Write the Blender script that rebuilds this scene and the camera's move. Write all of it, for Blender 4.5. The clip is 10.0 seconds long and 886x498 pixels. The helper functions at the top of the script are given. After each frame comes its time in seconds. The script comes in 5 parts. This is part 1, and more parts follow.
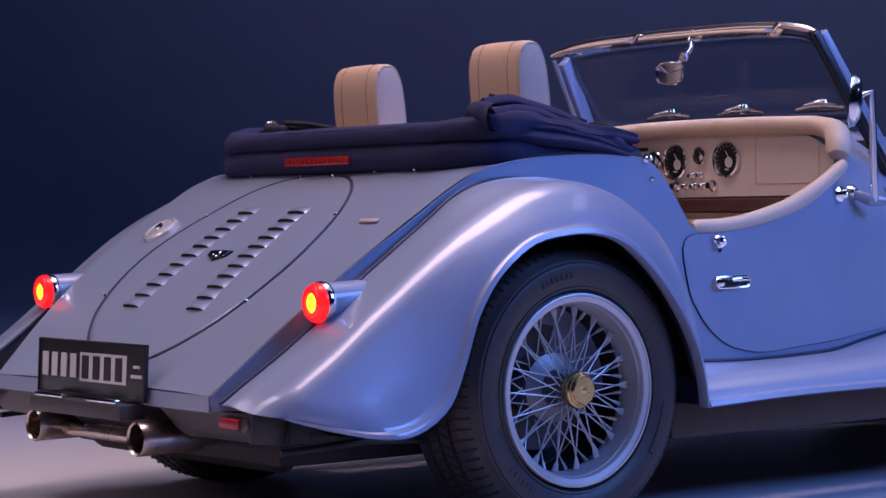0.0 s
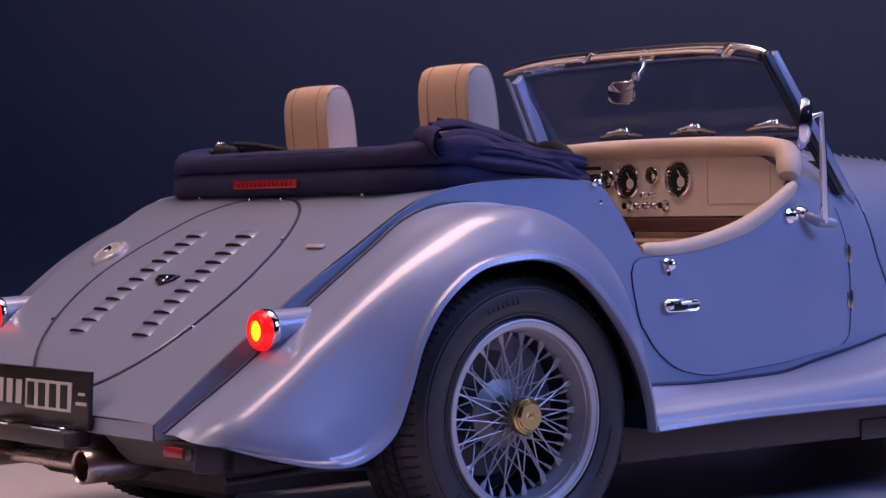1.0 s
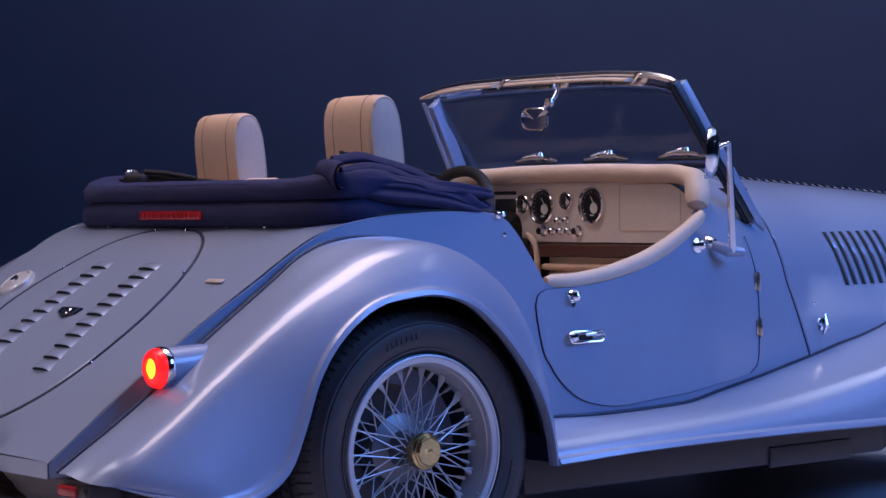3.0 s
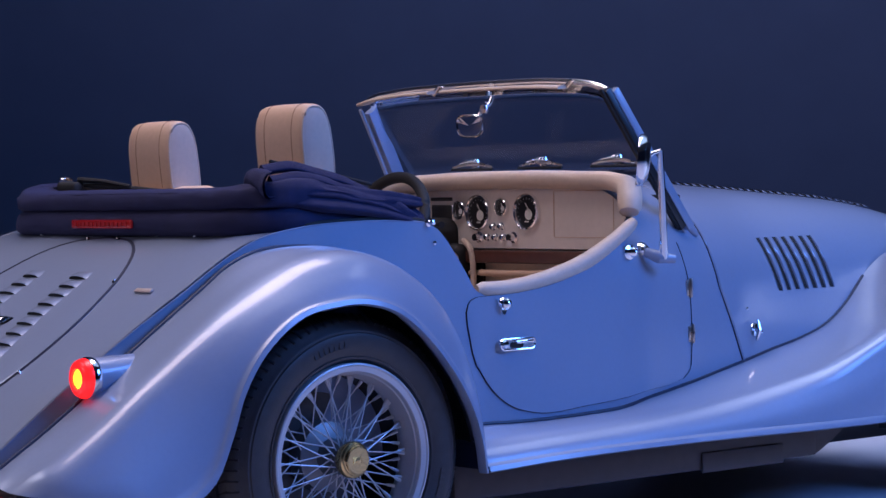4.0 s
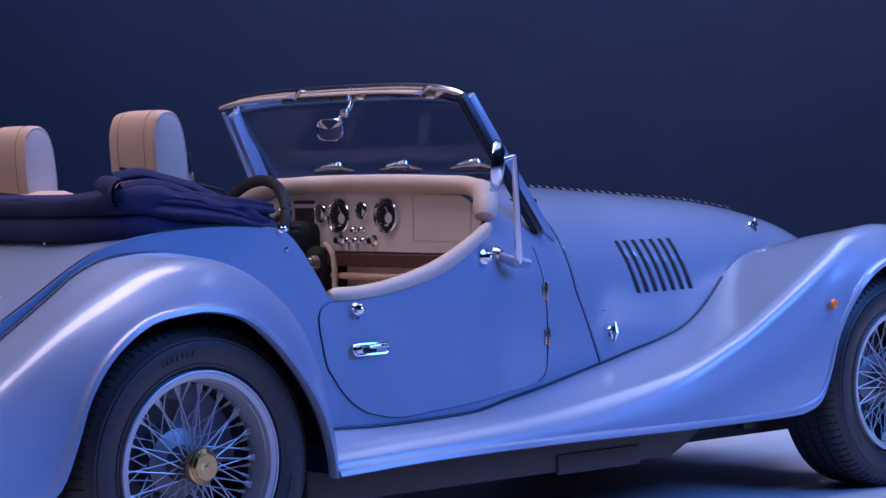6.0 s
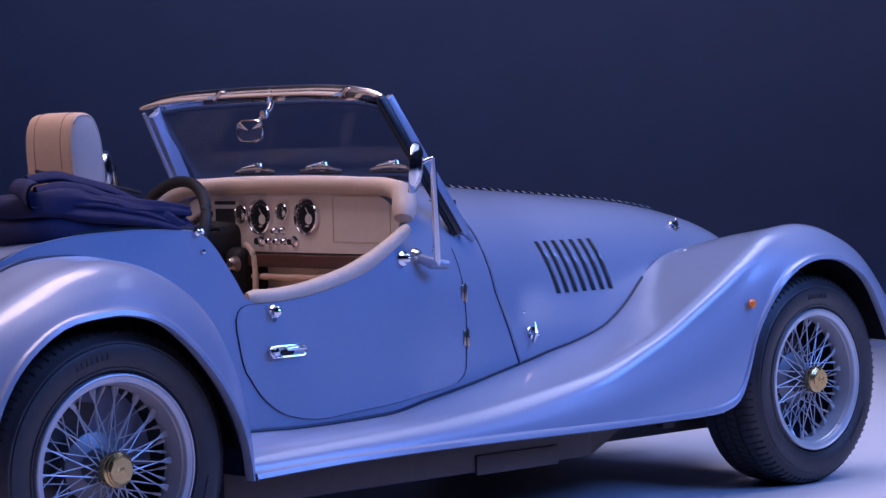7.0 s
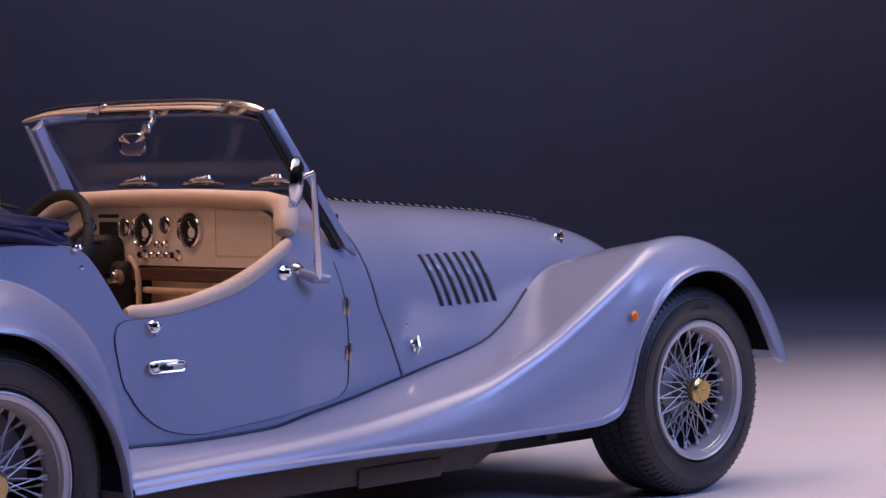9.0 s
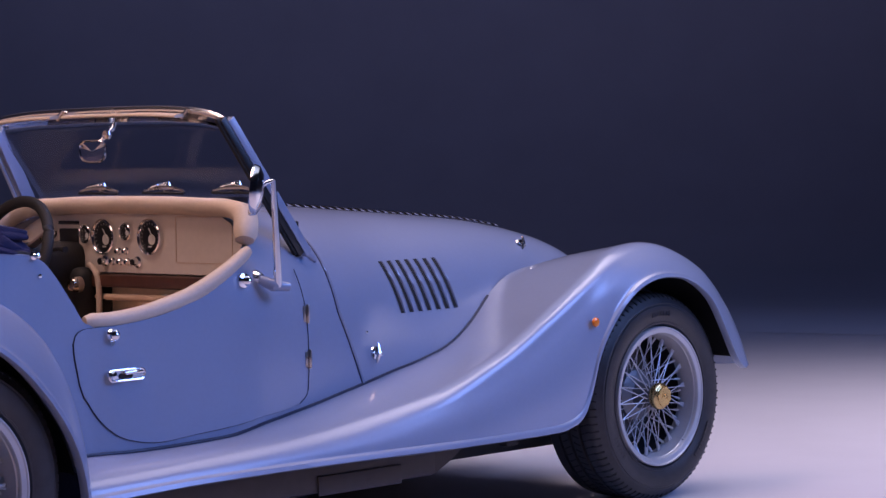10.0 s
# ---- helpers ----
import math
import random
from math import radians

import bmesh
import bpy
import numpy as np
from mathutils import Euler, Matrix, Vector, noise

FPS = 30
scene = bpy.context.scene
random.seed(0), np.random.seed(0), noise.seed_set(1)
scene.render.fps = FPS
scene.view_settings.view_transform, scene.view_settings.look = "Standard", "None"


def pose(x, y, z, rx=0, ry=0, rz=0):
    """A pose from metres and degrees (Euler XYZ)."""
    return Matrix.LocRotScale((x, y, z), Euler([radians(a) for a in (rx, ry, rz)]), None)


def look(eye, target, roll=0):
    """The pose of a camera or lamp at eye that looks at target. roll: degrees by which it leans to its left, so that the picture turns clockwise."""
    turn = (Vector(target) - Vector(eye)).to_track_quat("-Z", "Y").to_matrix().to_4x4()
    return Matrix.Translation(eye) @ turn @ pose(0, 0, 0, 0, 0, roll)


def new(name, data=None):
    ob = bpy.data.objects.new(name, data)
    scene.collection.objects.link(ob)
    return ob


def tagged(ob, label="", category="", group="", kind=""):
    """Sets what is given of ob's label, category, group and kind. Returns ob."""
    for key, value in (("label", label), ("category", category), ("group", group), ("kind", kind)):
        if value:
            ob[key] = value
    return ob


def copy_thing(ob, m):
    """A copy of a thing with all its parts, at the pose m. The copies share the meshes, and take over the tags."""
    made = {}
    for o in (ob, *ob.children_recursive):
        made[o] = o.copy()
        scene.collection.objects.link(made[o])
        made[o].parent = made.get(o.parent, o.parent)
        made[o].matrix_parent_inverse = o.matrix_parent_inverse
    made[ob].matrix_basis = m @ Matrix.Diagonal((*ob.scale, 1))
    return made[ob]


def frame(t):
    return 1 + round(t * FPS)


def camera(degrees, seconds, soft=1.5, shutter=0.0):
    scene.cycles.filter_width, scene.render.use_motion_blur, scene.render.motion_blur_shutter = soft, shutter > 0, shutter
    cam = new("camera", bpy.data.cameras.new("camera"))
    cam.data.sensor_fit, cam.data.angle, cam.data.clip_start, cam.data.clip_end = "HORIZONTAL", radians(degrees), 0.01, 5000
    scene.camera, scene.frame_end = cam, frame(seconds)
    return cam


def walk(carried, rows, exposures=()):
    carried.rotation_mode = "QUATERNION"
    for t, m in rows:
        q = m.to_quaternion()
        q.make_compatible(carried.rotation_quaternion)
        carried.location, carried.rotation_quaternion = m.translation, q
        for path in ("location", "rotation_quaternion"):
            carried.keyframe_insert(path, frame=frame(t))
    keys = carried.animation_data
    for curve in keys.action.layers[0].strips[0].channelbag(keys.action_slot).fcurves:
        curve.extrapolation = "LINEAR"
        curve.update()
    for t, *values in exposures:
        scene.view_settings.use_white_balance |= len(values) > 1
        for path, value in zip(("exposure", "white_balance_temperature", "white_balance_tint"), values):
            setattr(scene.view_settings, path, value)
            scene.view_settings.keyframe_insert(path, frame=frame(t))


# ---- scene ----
cam = camera(22.37, 10.0)
PATH = [
    (0, (-3.0917, -4.2614, 0.6894), (-0.6402, -1.1013, 0.6251), -0.75),
    (0.5, (-3.0620, -4.2715, 0.7203), (-0.5937, -1.1246, 0.6521), -0.82),
    (1, (-3.0368, -4.2853, 0.7490), (-0.5487, -1.1541, 0.6785), -0.80),
    (1.5, (-3.0124, -4.3004, 0.7758), (-0.5121, -1.1791, 0.6988), -0.77),
    (2, (-2.9799, -4.3215, 0.8034), (-0.4715, -1.2068, 0.7193), -0.75),
    (3.5, (-2.8968, -4.4084, 0.8582), (-0.3450, -1.3296, 0.7641), -0.80),
    (4, (-2.8728, -4.4405, 0.8705), (-0.2942, -1.3842, 0.7716), -0.86),
    (4.5, (-2.8521, -4.4713, 0.8824), (-0.2523, -1.4332, 0.7750), -0.87),
    (5, (-2.8327, -4.4993, 0.8949), (-0.2037, -1.4868, 0.7800), -0.87),
    (5.5, (-2.8123, -4.5247, 0.9014), (-0.1516, -1.5403, 0.7848), -0.87),
    (7, (-2.7669, -4.5960, 0.9349), (0.0103, -1.7207, 0.7951), -0.87),
    (7.5, (-2.7531, -4.6117, 0.9407), (0.0541, -1.7656, 0.8025), -0.88),
    (8, (-2.7425, -4.6273, 0.9462), (0.0941, -1.8104, 0.8092), -0.89),
    (8.5, (-2.7317, -4.6435, 0.9585), (0.1293, -1.8515, 0.8189), -0.83),
    (9, (-2.7290, -4.6581, 0.9671), (0.1621, -1.8972, 0.8267), -0.86),
    (9.5, (-2.7194, -4.6679, 0.9757), (0.1915, -1.9280, 0.8349), -0.85),
    (10, (-2.7143, -4.6776, 0.9891), (0.2137, -1.9562, 0.8455), -0.81),
]
# seconds, stops, kelvin, tint: the studio light drifts between blue and warm
walk(cam, [(t, look(eye, target, roll)) for t, eye, target, roll in PATH],
     exposures=[(0.0, 0.18, 5050, 14), (0.5, 0.1, 5750, 18), (1.0, 0.1, 5950, 19), (2.0, 0.1, 5550, 14), (3.5, 0.1, 4650, 2),
                (4.0, 0.1, 4550, 2), (4.5, 0.1, 4450, 2), (5.0, 0.1, 4400, 4), (5.5, 0.1, 4350, 6), (7.5, 0.1, 5250, 16), (8.5, 0.1, 6700, 18), (9.0, 0.1, 6850, 15), (10.0, 0.1, 5900, 14)])


# ---- light ----
world = bpy.data.worlds.new("studio")
scene.world = world
world.use_nodes = True
world.node_tree.nodes["Background"].inputs[0].default_value = (0.16, 0.18, 0.42, 1)
world.node_tree.nodes["Background"].inputs[1].default_value = 0.05


def softbox(name, eye, target, wide, high, power, colour, spread=180, roll=0):
    data = bpy.data.lights.new(name, "AREA")
    data.shape, data.size, data.size_y, data.energy, data.color = "RECTANGLE", wide, high, power, colour
    data.spread = radians(spread)
    new(name, data).matrix_world = look(eye, target, roll)


softbox("ceiling_softbox", (1.6, -0.4, 4.8), (1.6, -0.4, 0.0), 6.0, 4.0, 24, (0.80, 0.82, 1.0), 110)
softbox("side_softbox", (4.3, -7.2, 5.4), (1.4, -0.4, 0.4), 6.0, 3.0, 290, (0.26, 0.41, 1.0), 140)
softbox("rear_softbox", (-5.5, 1.6, 3.2), (-0.3, 0.0, 0.7), 3.0, 2.0, 20, (1.0, 0.64, 0.48), 120)
softbox("strip_softbox", (-0.10, -0.22, 4.2), (-0.10, -0.22, 0.0), 3.5, 1.15, 72, (1.0, 0.61, 0.46), 130, 12)
softbox("front_softbox", (5.2, -1.6, 4.6), (4.9, -1.4, 0.0), 3.4, 3.4, 72, (1.0, 0.82, 0.82), 85)
softbox("tail_softbox", (-3.6, 2.0, 4.2), (-3.0, 1.6, 0.0), 2.5, 2.5, 56, (1.0, 0.72, 0.64), 75)
softbox("backdrop_softbox", (6.0, 4.5, 8.0), (12.0, 9.0, 7.5), 9.0, 1.5, 185, (0.66, 0.62, 1.0), 120)


# ---- materials ----
def material(name, colour, rough=0.5, metal=0.0, coat=0.0, grain=0.0, grain_scale=60.0, bump=0.0, bump_scale=200.0, spec=0.5, rough_var=0.06):
    m = bpy.data.materials.new(name)
    m.use_nodes = True
    nt = m.node_tree
    b = nt.nodes["Principled BSDF"]
    b.inputs["Base Color"].default_value = (*colour, 1)
    b.inputs["Roughness"].default_value = rough
    b.inputs["Metallic"].default_value = metal
    b.inputs["Coat Weight"].default_value = coat
    b.inputs["Coat Roughness"].default_value = 0.20
    b.inputs["Specular IOR Level"].default_value = spec
    tc = nt.nodes.new("ShaderNodeTexCoord")
    fine = nt.nodes.new("ShaderNodeTexNoise")
    fine.inputs["Scale"].default_value = grain_scale
    fine.inputs["Detail"].default_value = 4
    nt.links.new(tc.outputs["Object"], fine.inputs["Vector"])
    wide = nt.nodes.new("ShaderNodeTexNoise")
    wide.inputs["Scale"].default_value = grain_scale / 12
    nt.links.new(tc.outputs["Object"], wide.inputs["Vector"])
    if grain:
        mix = nt.nodes.new("ShaderNodeMath")
        mix.operation = "ADD"
        nt.links.new(fine.outputs[0], mix.inputs[0])
        nt.links.new(wide.outputs[0], mix.inputs[1])
        ramp = nt.nodes.new("ShaderNodeMapRange")
        ramp.inputs["From Min"].default_value, ramp.inputs["From Max"].default_value = 0.6, 1.4
        ramp.inputs["To Min"].default_value, ramp.inputs["To Max"].default_value = 1 - grain, 1 + grain
        nt.links.new(mix.outputs[0], ramp.inputs[0])
        mul = nt.nodes.new("ShaderNodeVectorMath")
        mul.operation = "SCALE"
        mul.inputs[0].default_value = colour
        nt.links.new(ramp.outputs[0], mul.inputs["Scale"])
        nt.links.new(mul.outputs[0], b.inputs["Base Color"])
    rr = nt.nodes.new("ShaderNodeMapRange")
    rr.inputs["To Min"].default_value, rr.inputs["To Max"].default_value = max(0.02, rough - rough_var), min(1, rough + rough_var)
    nt.links.new(wide.outputs[0], rr.inputs[0])
    nt.links.new(rr.outputs[0], b.inputs["Roughness"])
    if bump:
        bn = nt.nodes.new("ShaderNodeTexNoise")
        bn.inputs["Scale"].default_value = bump_scale
        bn.inputs["Detail"].default_value = 3
        nt.links.new(tc.outputs["Object"], bn.inputs["Vector"])
        bp = nt.nodes.new("ShaderNodeBump")
        bp.inputs["Strength"].default_value = bump
        bp.inputs["Distance"].default_value = 0.002
        nt.links.new(bn.outputs[0], bp.inputs["Height"])
        nt.links.new(bp.outputs[0], b.inputs["Normal"])
    return m


def glow(name, colour, strength, base):
    m = material(name, base, 0.25)
    b = m.node_tree.nodes["Principled BSDF"]
    b.inputs["Emission Color"].default_value = (*colour, 1)
    b.inputs["Emission Strength"].default_value = strength
    return m


PAINT = material("blue_grey_paint", (0.25, 0.29, 0.41), 0.42, 0.08, 0.9, 0.03, 90, 0.02, 260, rough_var=0.03)
PAINT.node_tree.nodes["Principled BSDF"].inputs["Coat Roughness"].default_value = 0.15
TRIM = material("dark_blue_piping", (0.012, 0.016, 0.045), 0.5)
BLACK = material("black_rubber_seal", (0.008, 0.008, 0.009), 0.7)
CHROME = material("chrome", (0.85, 0.86, 0.88), 0.09, 1.0, rough_var=0.03)
RAIL = material("polished_rail", (0.82, 0.80, 0.80), 0.26, 1.0, rough_var=0.05)
SILL = material("grey_sill_paint", (0.062, 0.054, 0.054), 0.55, 0.1, 0, 0.15, 30)
STEEL = material("brushed_steel", (0.52, 0.44, 0.38), 0.28, 1.0, 0, 0.1, 200)
SILVER = material("silver_wheel_paint", (0.50, 0.50, 0.52), 0.36, 0.35, 0.2, 0.05, 150)
HUB = material("grey_hub_metal", (0.20, 0.20, 0.21), 0.42, 0.5, 0, 0.12, 90)
GOLD = material("brass_hub_cap", (0.70, 0.50, 0.20), 0.24, 1.0, 0, 0.12, 120, 0.2, 250)
FABRIC = material("navy_mohair_cloth", (0.019, 0.020, 0.062), 0.80, 0, 0, 0.25, 500, 0.6, 900, 0.25)
FABRIC.node_tree.nodes["Principled BSDF"].inputs["Sheen Weight"].default_value = 0.12
FABRIC.node_tree.nodes["Principled BSDF"].inputs["Sheen Tint"].default_value = (0.25, 0.28, 0.6, 1)
LEATHER = material("cream_leather", (0.56, 0.46, 0.36), 0.52, 0, 0, 0.07, 80, 0.5, 420)
LEATHER_TAN = material("tan_leather", (0.60, 0.43, 0.30), 0.55, 0, 0, 0.07, 80, 0.5, 420)
DASH = material("cream_dash_panel", (0.72, 0.66, 0.60), 0.42, 0, 0.1, 0.05, 60)
SEAM = material("seat_stitching", (0.30, 0.17, 0.10), 0.6)
WOOD = material("red_brown_wood", (0.075, 0.028, 0.018), 0.38, 0, 0.2, 0.3, 40)
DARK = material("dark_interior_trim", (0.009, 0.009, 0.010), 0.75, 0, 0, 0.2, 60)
UNDER = material("black_underbody_metal", (0.020, 0.019, 0.021), 0.6, 0.2, 0, 0.2, 30)
LINER = material("black_arch_liner", (0.006, 0.006, 0.007), 0.9, 0, 0, 0.2, 40, spec=0.1)
SCRIPT = material("pale_bronze", (0.55, 0.46, 0.40), 0.45, 0.4, 0, 0.15, 300)
GREY = material("grey_valance_paint", (0.050, 0.046, 0.048), 0.5, 0.1, 0, 0.08, 50)
TYRE = material("tyre_rubber", (0.030, 0.028, 0.030), 0.44, 0, 0, 0.30, 40, 0.25, 300)
DISC = material("brake_disc_iron", (0.10, 0.095, 0.095), 0.45, 0.8, 0, 0.2, 90)
DIAL = material("dial_black", (0.010, 0.010, 0.012), 0.35)
DIALMARK = material("dial_white", (0.7, 0.7, 0.66), 0.5)
PLATEBLACK = material("plate_black", (0.018, 0.018, 0.017), 0.35, 0, 0, 0.1, 40)
PLATESILVER = material("plate_silver", (0.58, 0.57, 0.56), 0.4, 0.2, 0, 0.12, 30)
REDLENS = glow("red_lamp_glow", (1.0, 0.008, 0.006), 1.15, (0.4, 0.004, 0.004))
AMBERLENS = glow("amber_lamp_glow", (1.0, 0.55, 0.0), 2.2, (0.5, 0.2, 0.0))
REDPLASTIC = material("red_reflector", (0.30, 0.022, 0.026), 0.25)
BRAKERED = glow("brake_lamp_red", (1.0, 0.02, 0.02), 0.07, (0.16, 0.004, 0.005))
AMBER = material("amber_marker", (0.80, 0.20, 0.015), 0.2)


def glass(name, rough=0.0, tint=(1, 1, 1)):
    m = bpy.data.materials.new(name)
    m.use_nodes = True
    nt = m.node_tree
    b = nt.nodes["Principled BSDF"]
    b.inputs["Base Color"].default_value = (*tint, 1)
    b.inputs["Transmission Weight"].default_value = 1
    b.inputs["Roughness"].default_value = rough
    b.inputs["IOR"].default_value = 1.14
    return m


GLASS = glass("windscreen_glass", 0.0, (0.80, 0.82, 0.86))


def floor_material():
    m = material("studio_floor", (0.56, 0.53, 0.55), 0.45, 0, 0, 0.05, 3, 0.04, 60, 0.4, 0.08)
    return m


FLOOR = floor_material()
WALL = material("dark_studio_wall", (0.13, 0.13, 0.155), 0.9, 0, 0, 0.08, 2, 0.05, 40, 0.2)


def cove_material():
    """Dark backdrop colour; the floor's light falloff is painted in as a pale-to-dark fade."""
    m = material("dark_backdrop_painted_falloff", (0.13, 0.13, 0.155), 0.9, 0, 0, 0.08, 2, 0.05, 40, 0.2)
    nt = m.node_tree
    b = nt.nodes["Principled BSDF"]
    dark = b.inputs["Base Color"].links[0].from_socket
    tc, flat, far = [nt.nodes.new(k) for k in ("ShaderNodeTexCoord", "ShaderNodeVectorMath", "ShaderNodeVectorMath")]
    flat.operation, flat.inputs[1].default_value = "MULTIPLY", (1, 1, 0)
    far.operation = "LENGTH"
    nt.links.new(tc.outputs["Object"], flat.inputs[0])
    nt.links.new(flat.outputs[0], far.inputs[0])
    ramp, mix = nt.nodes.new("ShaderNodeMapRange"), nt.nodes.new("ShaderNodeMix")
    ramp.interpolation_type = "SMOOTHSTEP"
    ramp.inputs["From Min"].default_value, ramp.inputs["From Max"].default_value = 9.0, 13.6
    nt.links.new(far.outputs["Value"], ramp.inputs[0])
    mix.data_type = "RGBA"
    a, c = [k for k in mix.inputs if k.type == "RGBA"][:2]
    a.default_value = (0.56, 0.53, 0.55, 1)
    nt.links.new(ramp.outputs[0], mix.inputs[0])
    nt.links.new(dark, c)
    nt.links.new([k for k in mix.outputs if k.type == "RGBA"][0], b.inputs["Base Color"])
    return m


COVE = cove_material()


# ---- mesh helpers ----
def link(name, me, mat, parent=None, label=""):
    if mat and not me.materials:
        me.materials.append(mat)
    ob = new(name, me)
    ob.parent = parent
    if label:
        ob["label"] = label
    return ob


def finish(me, bm, smooth=True, angle=38):
    bmesh.ops.recalc_face_normals(bm, faces=bm.faces)
    bm.to_mesh(me)
    bm.free()
    if smooth:
        me.shade_smooth()
        me.set_sharp_from_angle(angle=radians(angle))
    return me


def part(name, bm, mat, parent=None, label="", smooth=True, angle=38):
    return link(name, finish(bpy.data.meshes.new(name), bm, smooth, angle), mat, parent, label)


def grid(rows, closed_u=False, closed_v=False, bm=None, cap=False):
    """A sheet through rows of points."""
    bm = bm or bmesh.new()
    vs = [[bm.verts.new(p) for p in r] for r in rows]
    n, k = len(vs), len(vs[0])
    for i in range(n if closed_v else n - 1):
        for j in range(k if closed_u else k - 1):
            a, b, c, d = vs[i][j], vs[i][(j + 1) % k], vs[(i + 1) % n][(j + 1) % k], vs[(i + 1) % n][j]
            if len({a, b, c, d}) == 4:
                bm.faces.new((a, b, c, d))
    if cap:
        bm.faces.new(vs[0])
        bm.faces.new(vs[-1])
    return bm


def shell(name, rows, mat, parent, thick=0.004, label="", closed_u=False, angle=40, rim=False):
    ob = part(name, grid(rows, closed_u), mat, parent, label, angle=angle)
    mod = ob.modifiers.new("thickness", "SOLIDIFY")
    mod.thickness, mod.offset = thick, 0
    mod.use_rim = rim
    return ob


def box(sx, sy, sz, bevel=0.0, at=(0, 0, 0), bm=None, rot=None, seg=2):
    own = bmesh.new()
    bmesh.ops.create_cube(own, size=1)
    bmesh.ops.scale(own, vec=(sx, sy, sz), verts=own.verts)
    if bevel:
        bmesh.ops.bevel(own, geom=own.edges[:], offset=bevel, segments=seg, profile=0.5, affect="EDGES")
    if rot:
        bmesh.ops.transform(own, matrix=pose(0, 0, 0, *rot), verts=own.verts)
    bmesh.ops.translate(own, vec=at, verts=own.verts)
    return join(own, bm)


def join(own, bm):
    if bm is None:
        return own
    me = bpy.data.meshes.new("tmp")
    own.to_mesh(me)
    own.free()
    bm.from_mesh(me)
    bpy.data.meshes.remove(me)
    return bm


def lathe(profile, axis="y", n=48, bm=None, at=(0, 0, 0)):
    """Profile of (radius, along) turned round an axis."""
    rows = []
    for r, h in profile:
        ring = []
        for i in range(n):
            a = 2 * math.pi * i / n
            c, s = r * math.cos(a), r * math.sin(a)
            p = {"x": (h, c, s), "y": (c, h, s), "z": (c, s, h)}[axis]
            ring.append((p[0] + at[0], p[1] + at[1], p[2] + at[2]))
        rows.append(ring)
    return grid(rows, closed_u=True, bm=bm)


def tube(path, radius, n=10, bm=None, flat=1.0, cap=True):
    """A round bar along a path; radius may be a list."""
    pts = [Vector(p) for p in path]
    rows = []
    for i, p in enumerate(pts):
        d = (pts[min(i + 1, len(pts) - 1)] - pts[max(i - 1, 0)]).normalized()
        up = Vector((0, 0, 1)) if abs(d.z) < 0.9 else Vector((1, 0, 0))
        a = d.cross(up).normalized()
        b = a.cross(d).normalized()
        r = radius[i] if isinstance(radius, (list, tuple)) else radius
        rows.append([p + (a * math.cos(2 * math.pi * k / n) + b * math.sin(2 * math.pi * k / n) * flat) * r for k in range(n)])
    return grid(rows, closed_u=True, bm=bm, cap=cap)


def spline(pts, n):
    """n points along a smooth curve through pts (any dimension)."""
    p = np.array(pts, float)
    d = np.r_[0, np.cumsum(np.linalg.norm(np.diff(p, axis=0), axis=1))]
    t = np.linspace(0, d[-1], n)
    m = np.gradient(p, d, axis=0)
    out = []
    for s in t:
        i = min(max(int(np.searchsorted(d, s)) - 1, 0), len(d) - 2)
        h = d[i + 1] - d[i]
        u = (s - d[i]) / h
        out.append((2 * u**3 - 3 * u**2 + 1) * p[i] + (u**3 - 2 * u**2 + u) * h * m[i] + (3 * u**2 - 2 * u**3) * p[i + 1] + (u**3 - u**2) * h * m[i + 1])
    return np.array(out)


def curve(xs, ys):
    """A smooth function through the points."""
    xs, ys = np.array(xs, float), np.array(ys, float)
    m = np.gradient(ys, xs)

    def f(x):
        x = min(max(x, xs[0]), xs[-1])
        i = min(max(int(np.searchsorted(xs, x)) - 1, 0), len(xs) - 2)
        h = xs[i + 1] - xs[i]
        u = (x - xs[i]) / h
        return float((2 * u**3 - 3 * u**2 + 1) * ys[i] + (u**3 - 2 * u**2 + u) * h * m[i] + (3 * u**2 - 2 * u**3) * ys[i + 1] + (u**3 - u**2) * h * m[i + 1])

    return f


# ---- the studio ----
def build_studio():
    bm = bmesh.new()
    vs = [bm.verts.new(p) for p in ((-30, -30, 0.0105), (30, -30, 0.0105), (30, 30, 0.0105), (-30, 30, 0.0105))]
    bm.faces.new(vs)
    bmesh.ops.subdivide_edges(bm, edges=bm.edges[:], cuts=6, use_grid_fill=True)
    tagged(part("floor", bm, FLOOR, smooth=False), "smooth pale grey studio floor with a soft sheen", "floor", kind="structure")
    ring = lambda r: [(r * math.cos(2 * math.pi * k / 96), r * math.sin(2 * math.pi * k / 96)) for k in range(96)]
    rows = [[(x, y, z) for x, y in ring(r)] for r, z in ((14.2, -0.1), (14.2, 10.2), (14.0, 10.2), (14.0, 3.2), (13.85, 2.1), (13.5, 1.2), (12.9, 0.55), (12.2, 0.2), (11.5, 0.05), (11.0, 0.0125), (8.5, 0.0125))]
    tagged(part("wall_round", grid(rows, closed_u=True), COVE), "dark blue-black curved studio backdrop with the floor's light falloff painted at its foot", "wall", kind="structure")
    tagged(part("ceiling", box(60, 60, 0.2, at=(0, 0, 10.1)), WALL, smooth=False), "dark studio ceiling above the car", "ceiling", kind="structure")


build_studio()

# ---- the car ----
# x runs forward from the rear axle, y to the car's left, z up from the floor.
car = new("roadster_car")
tagged(car, "pale blue-grey open-top vintage-style roadster with cream leather interior and wire wheels", "car")

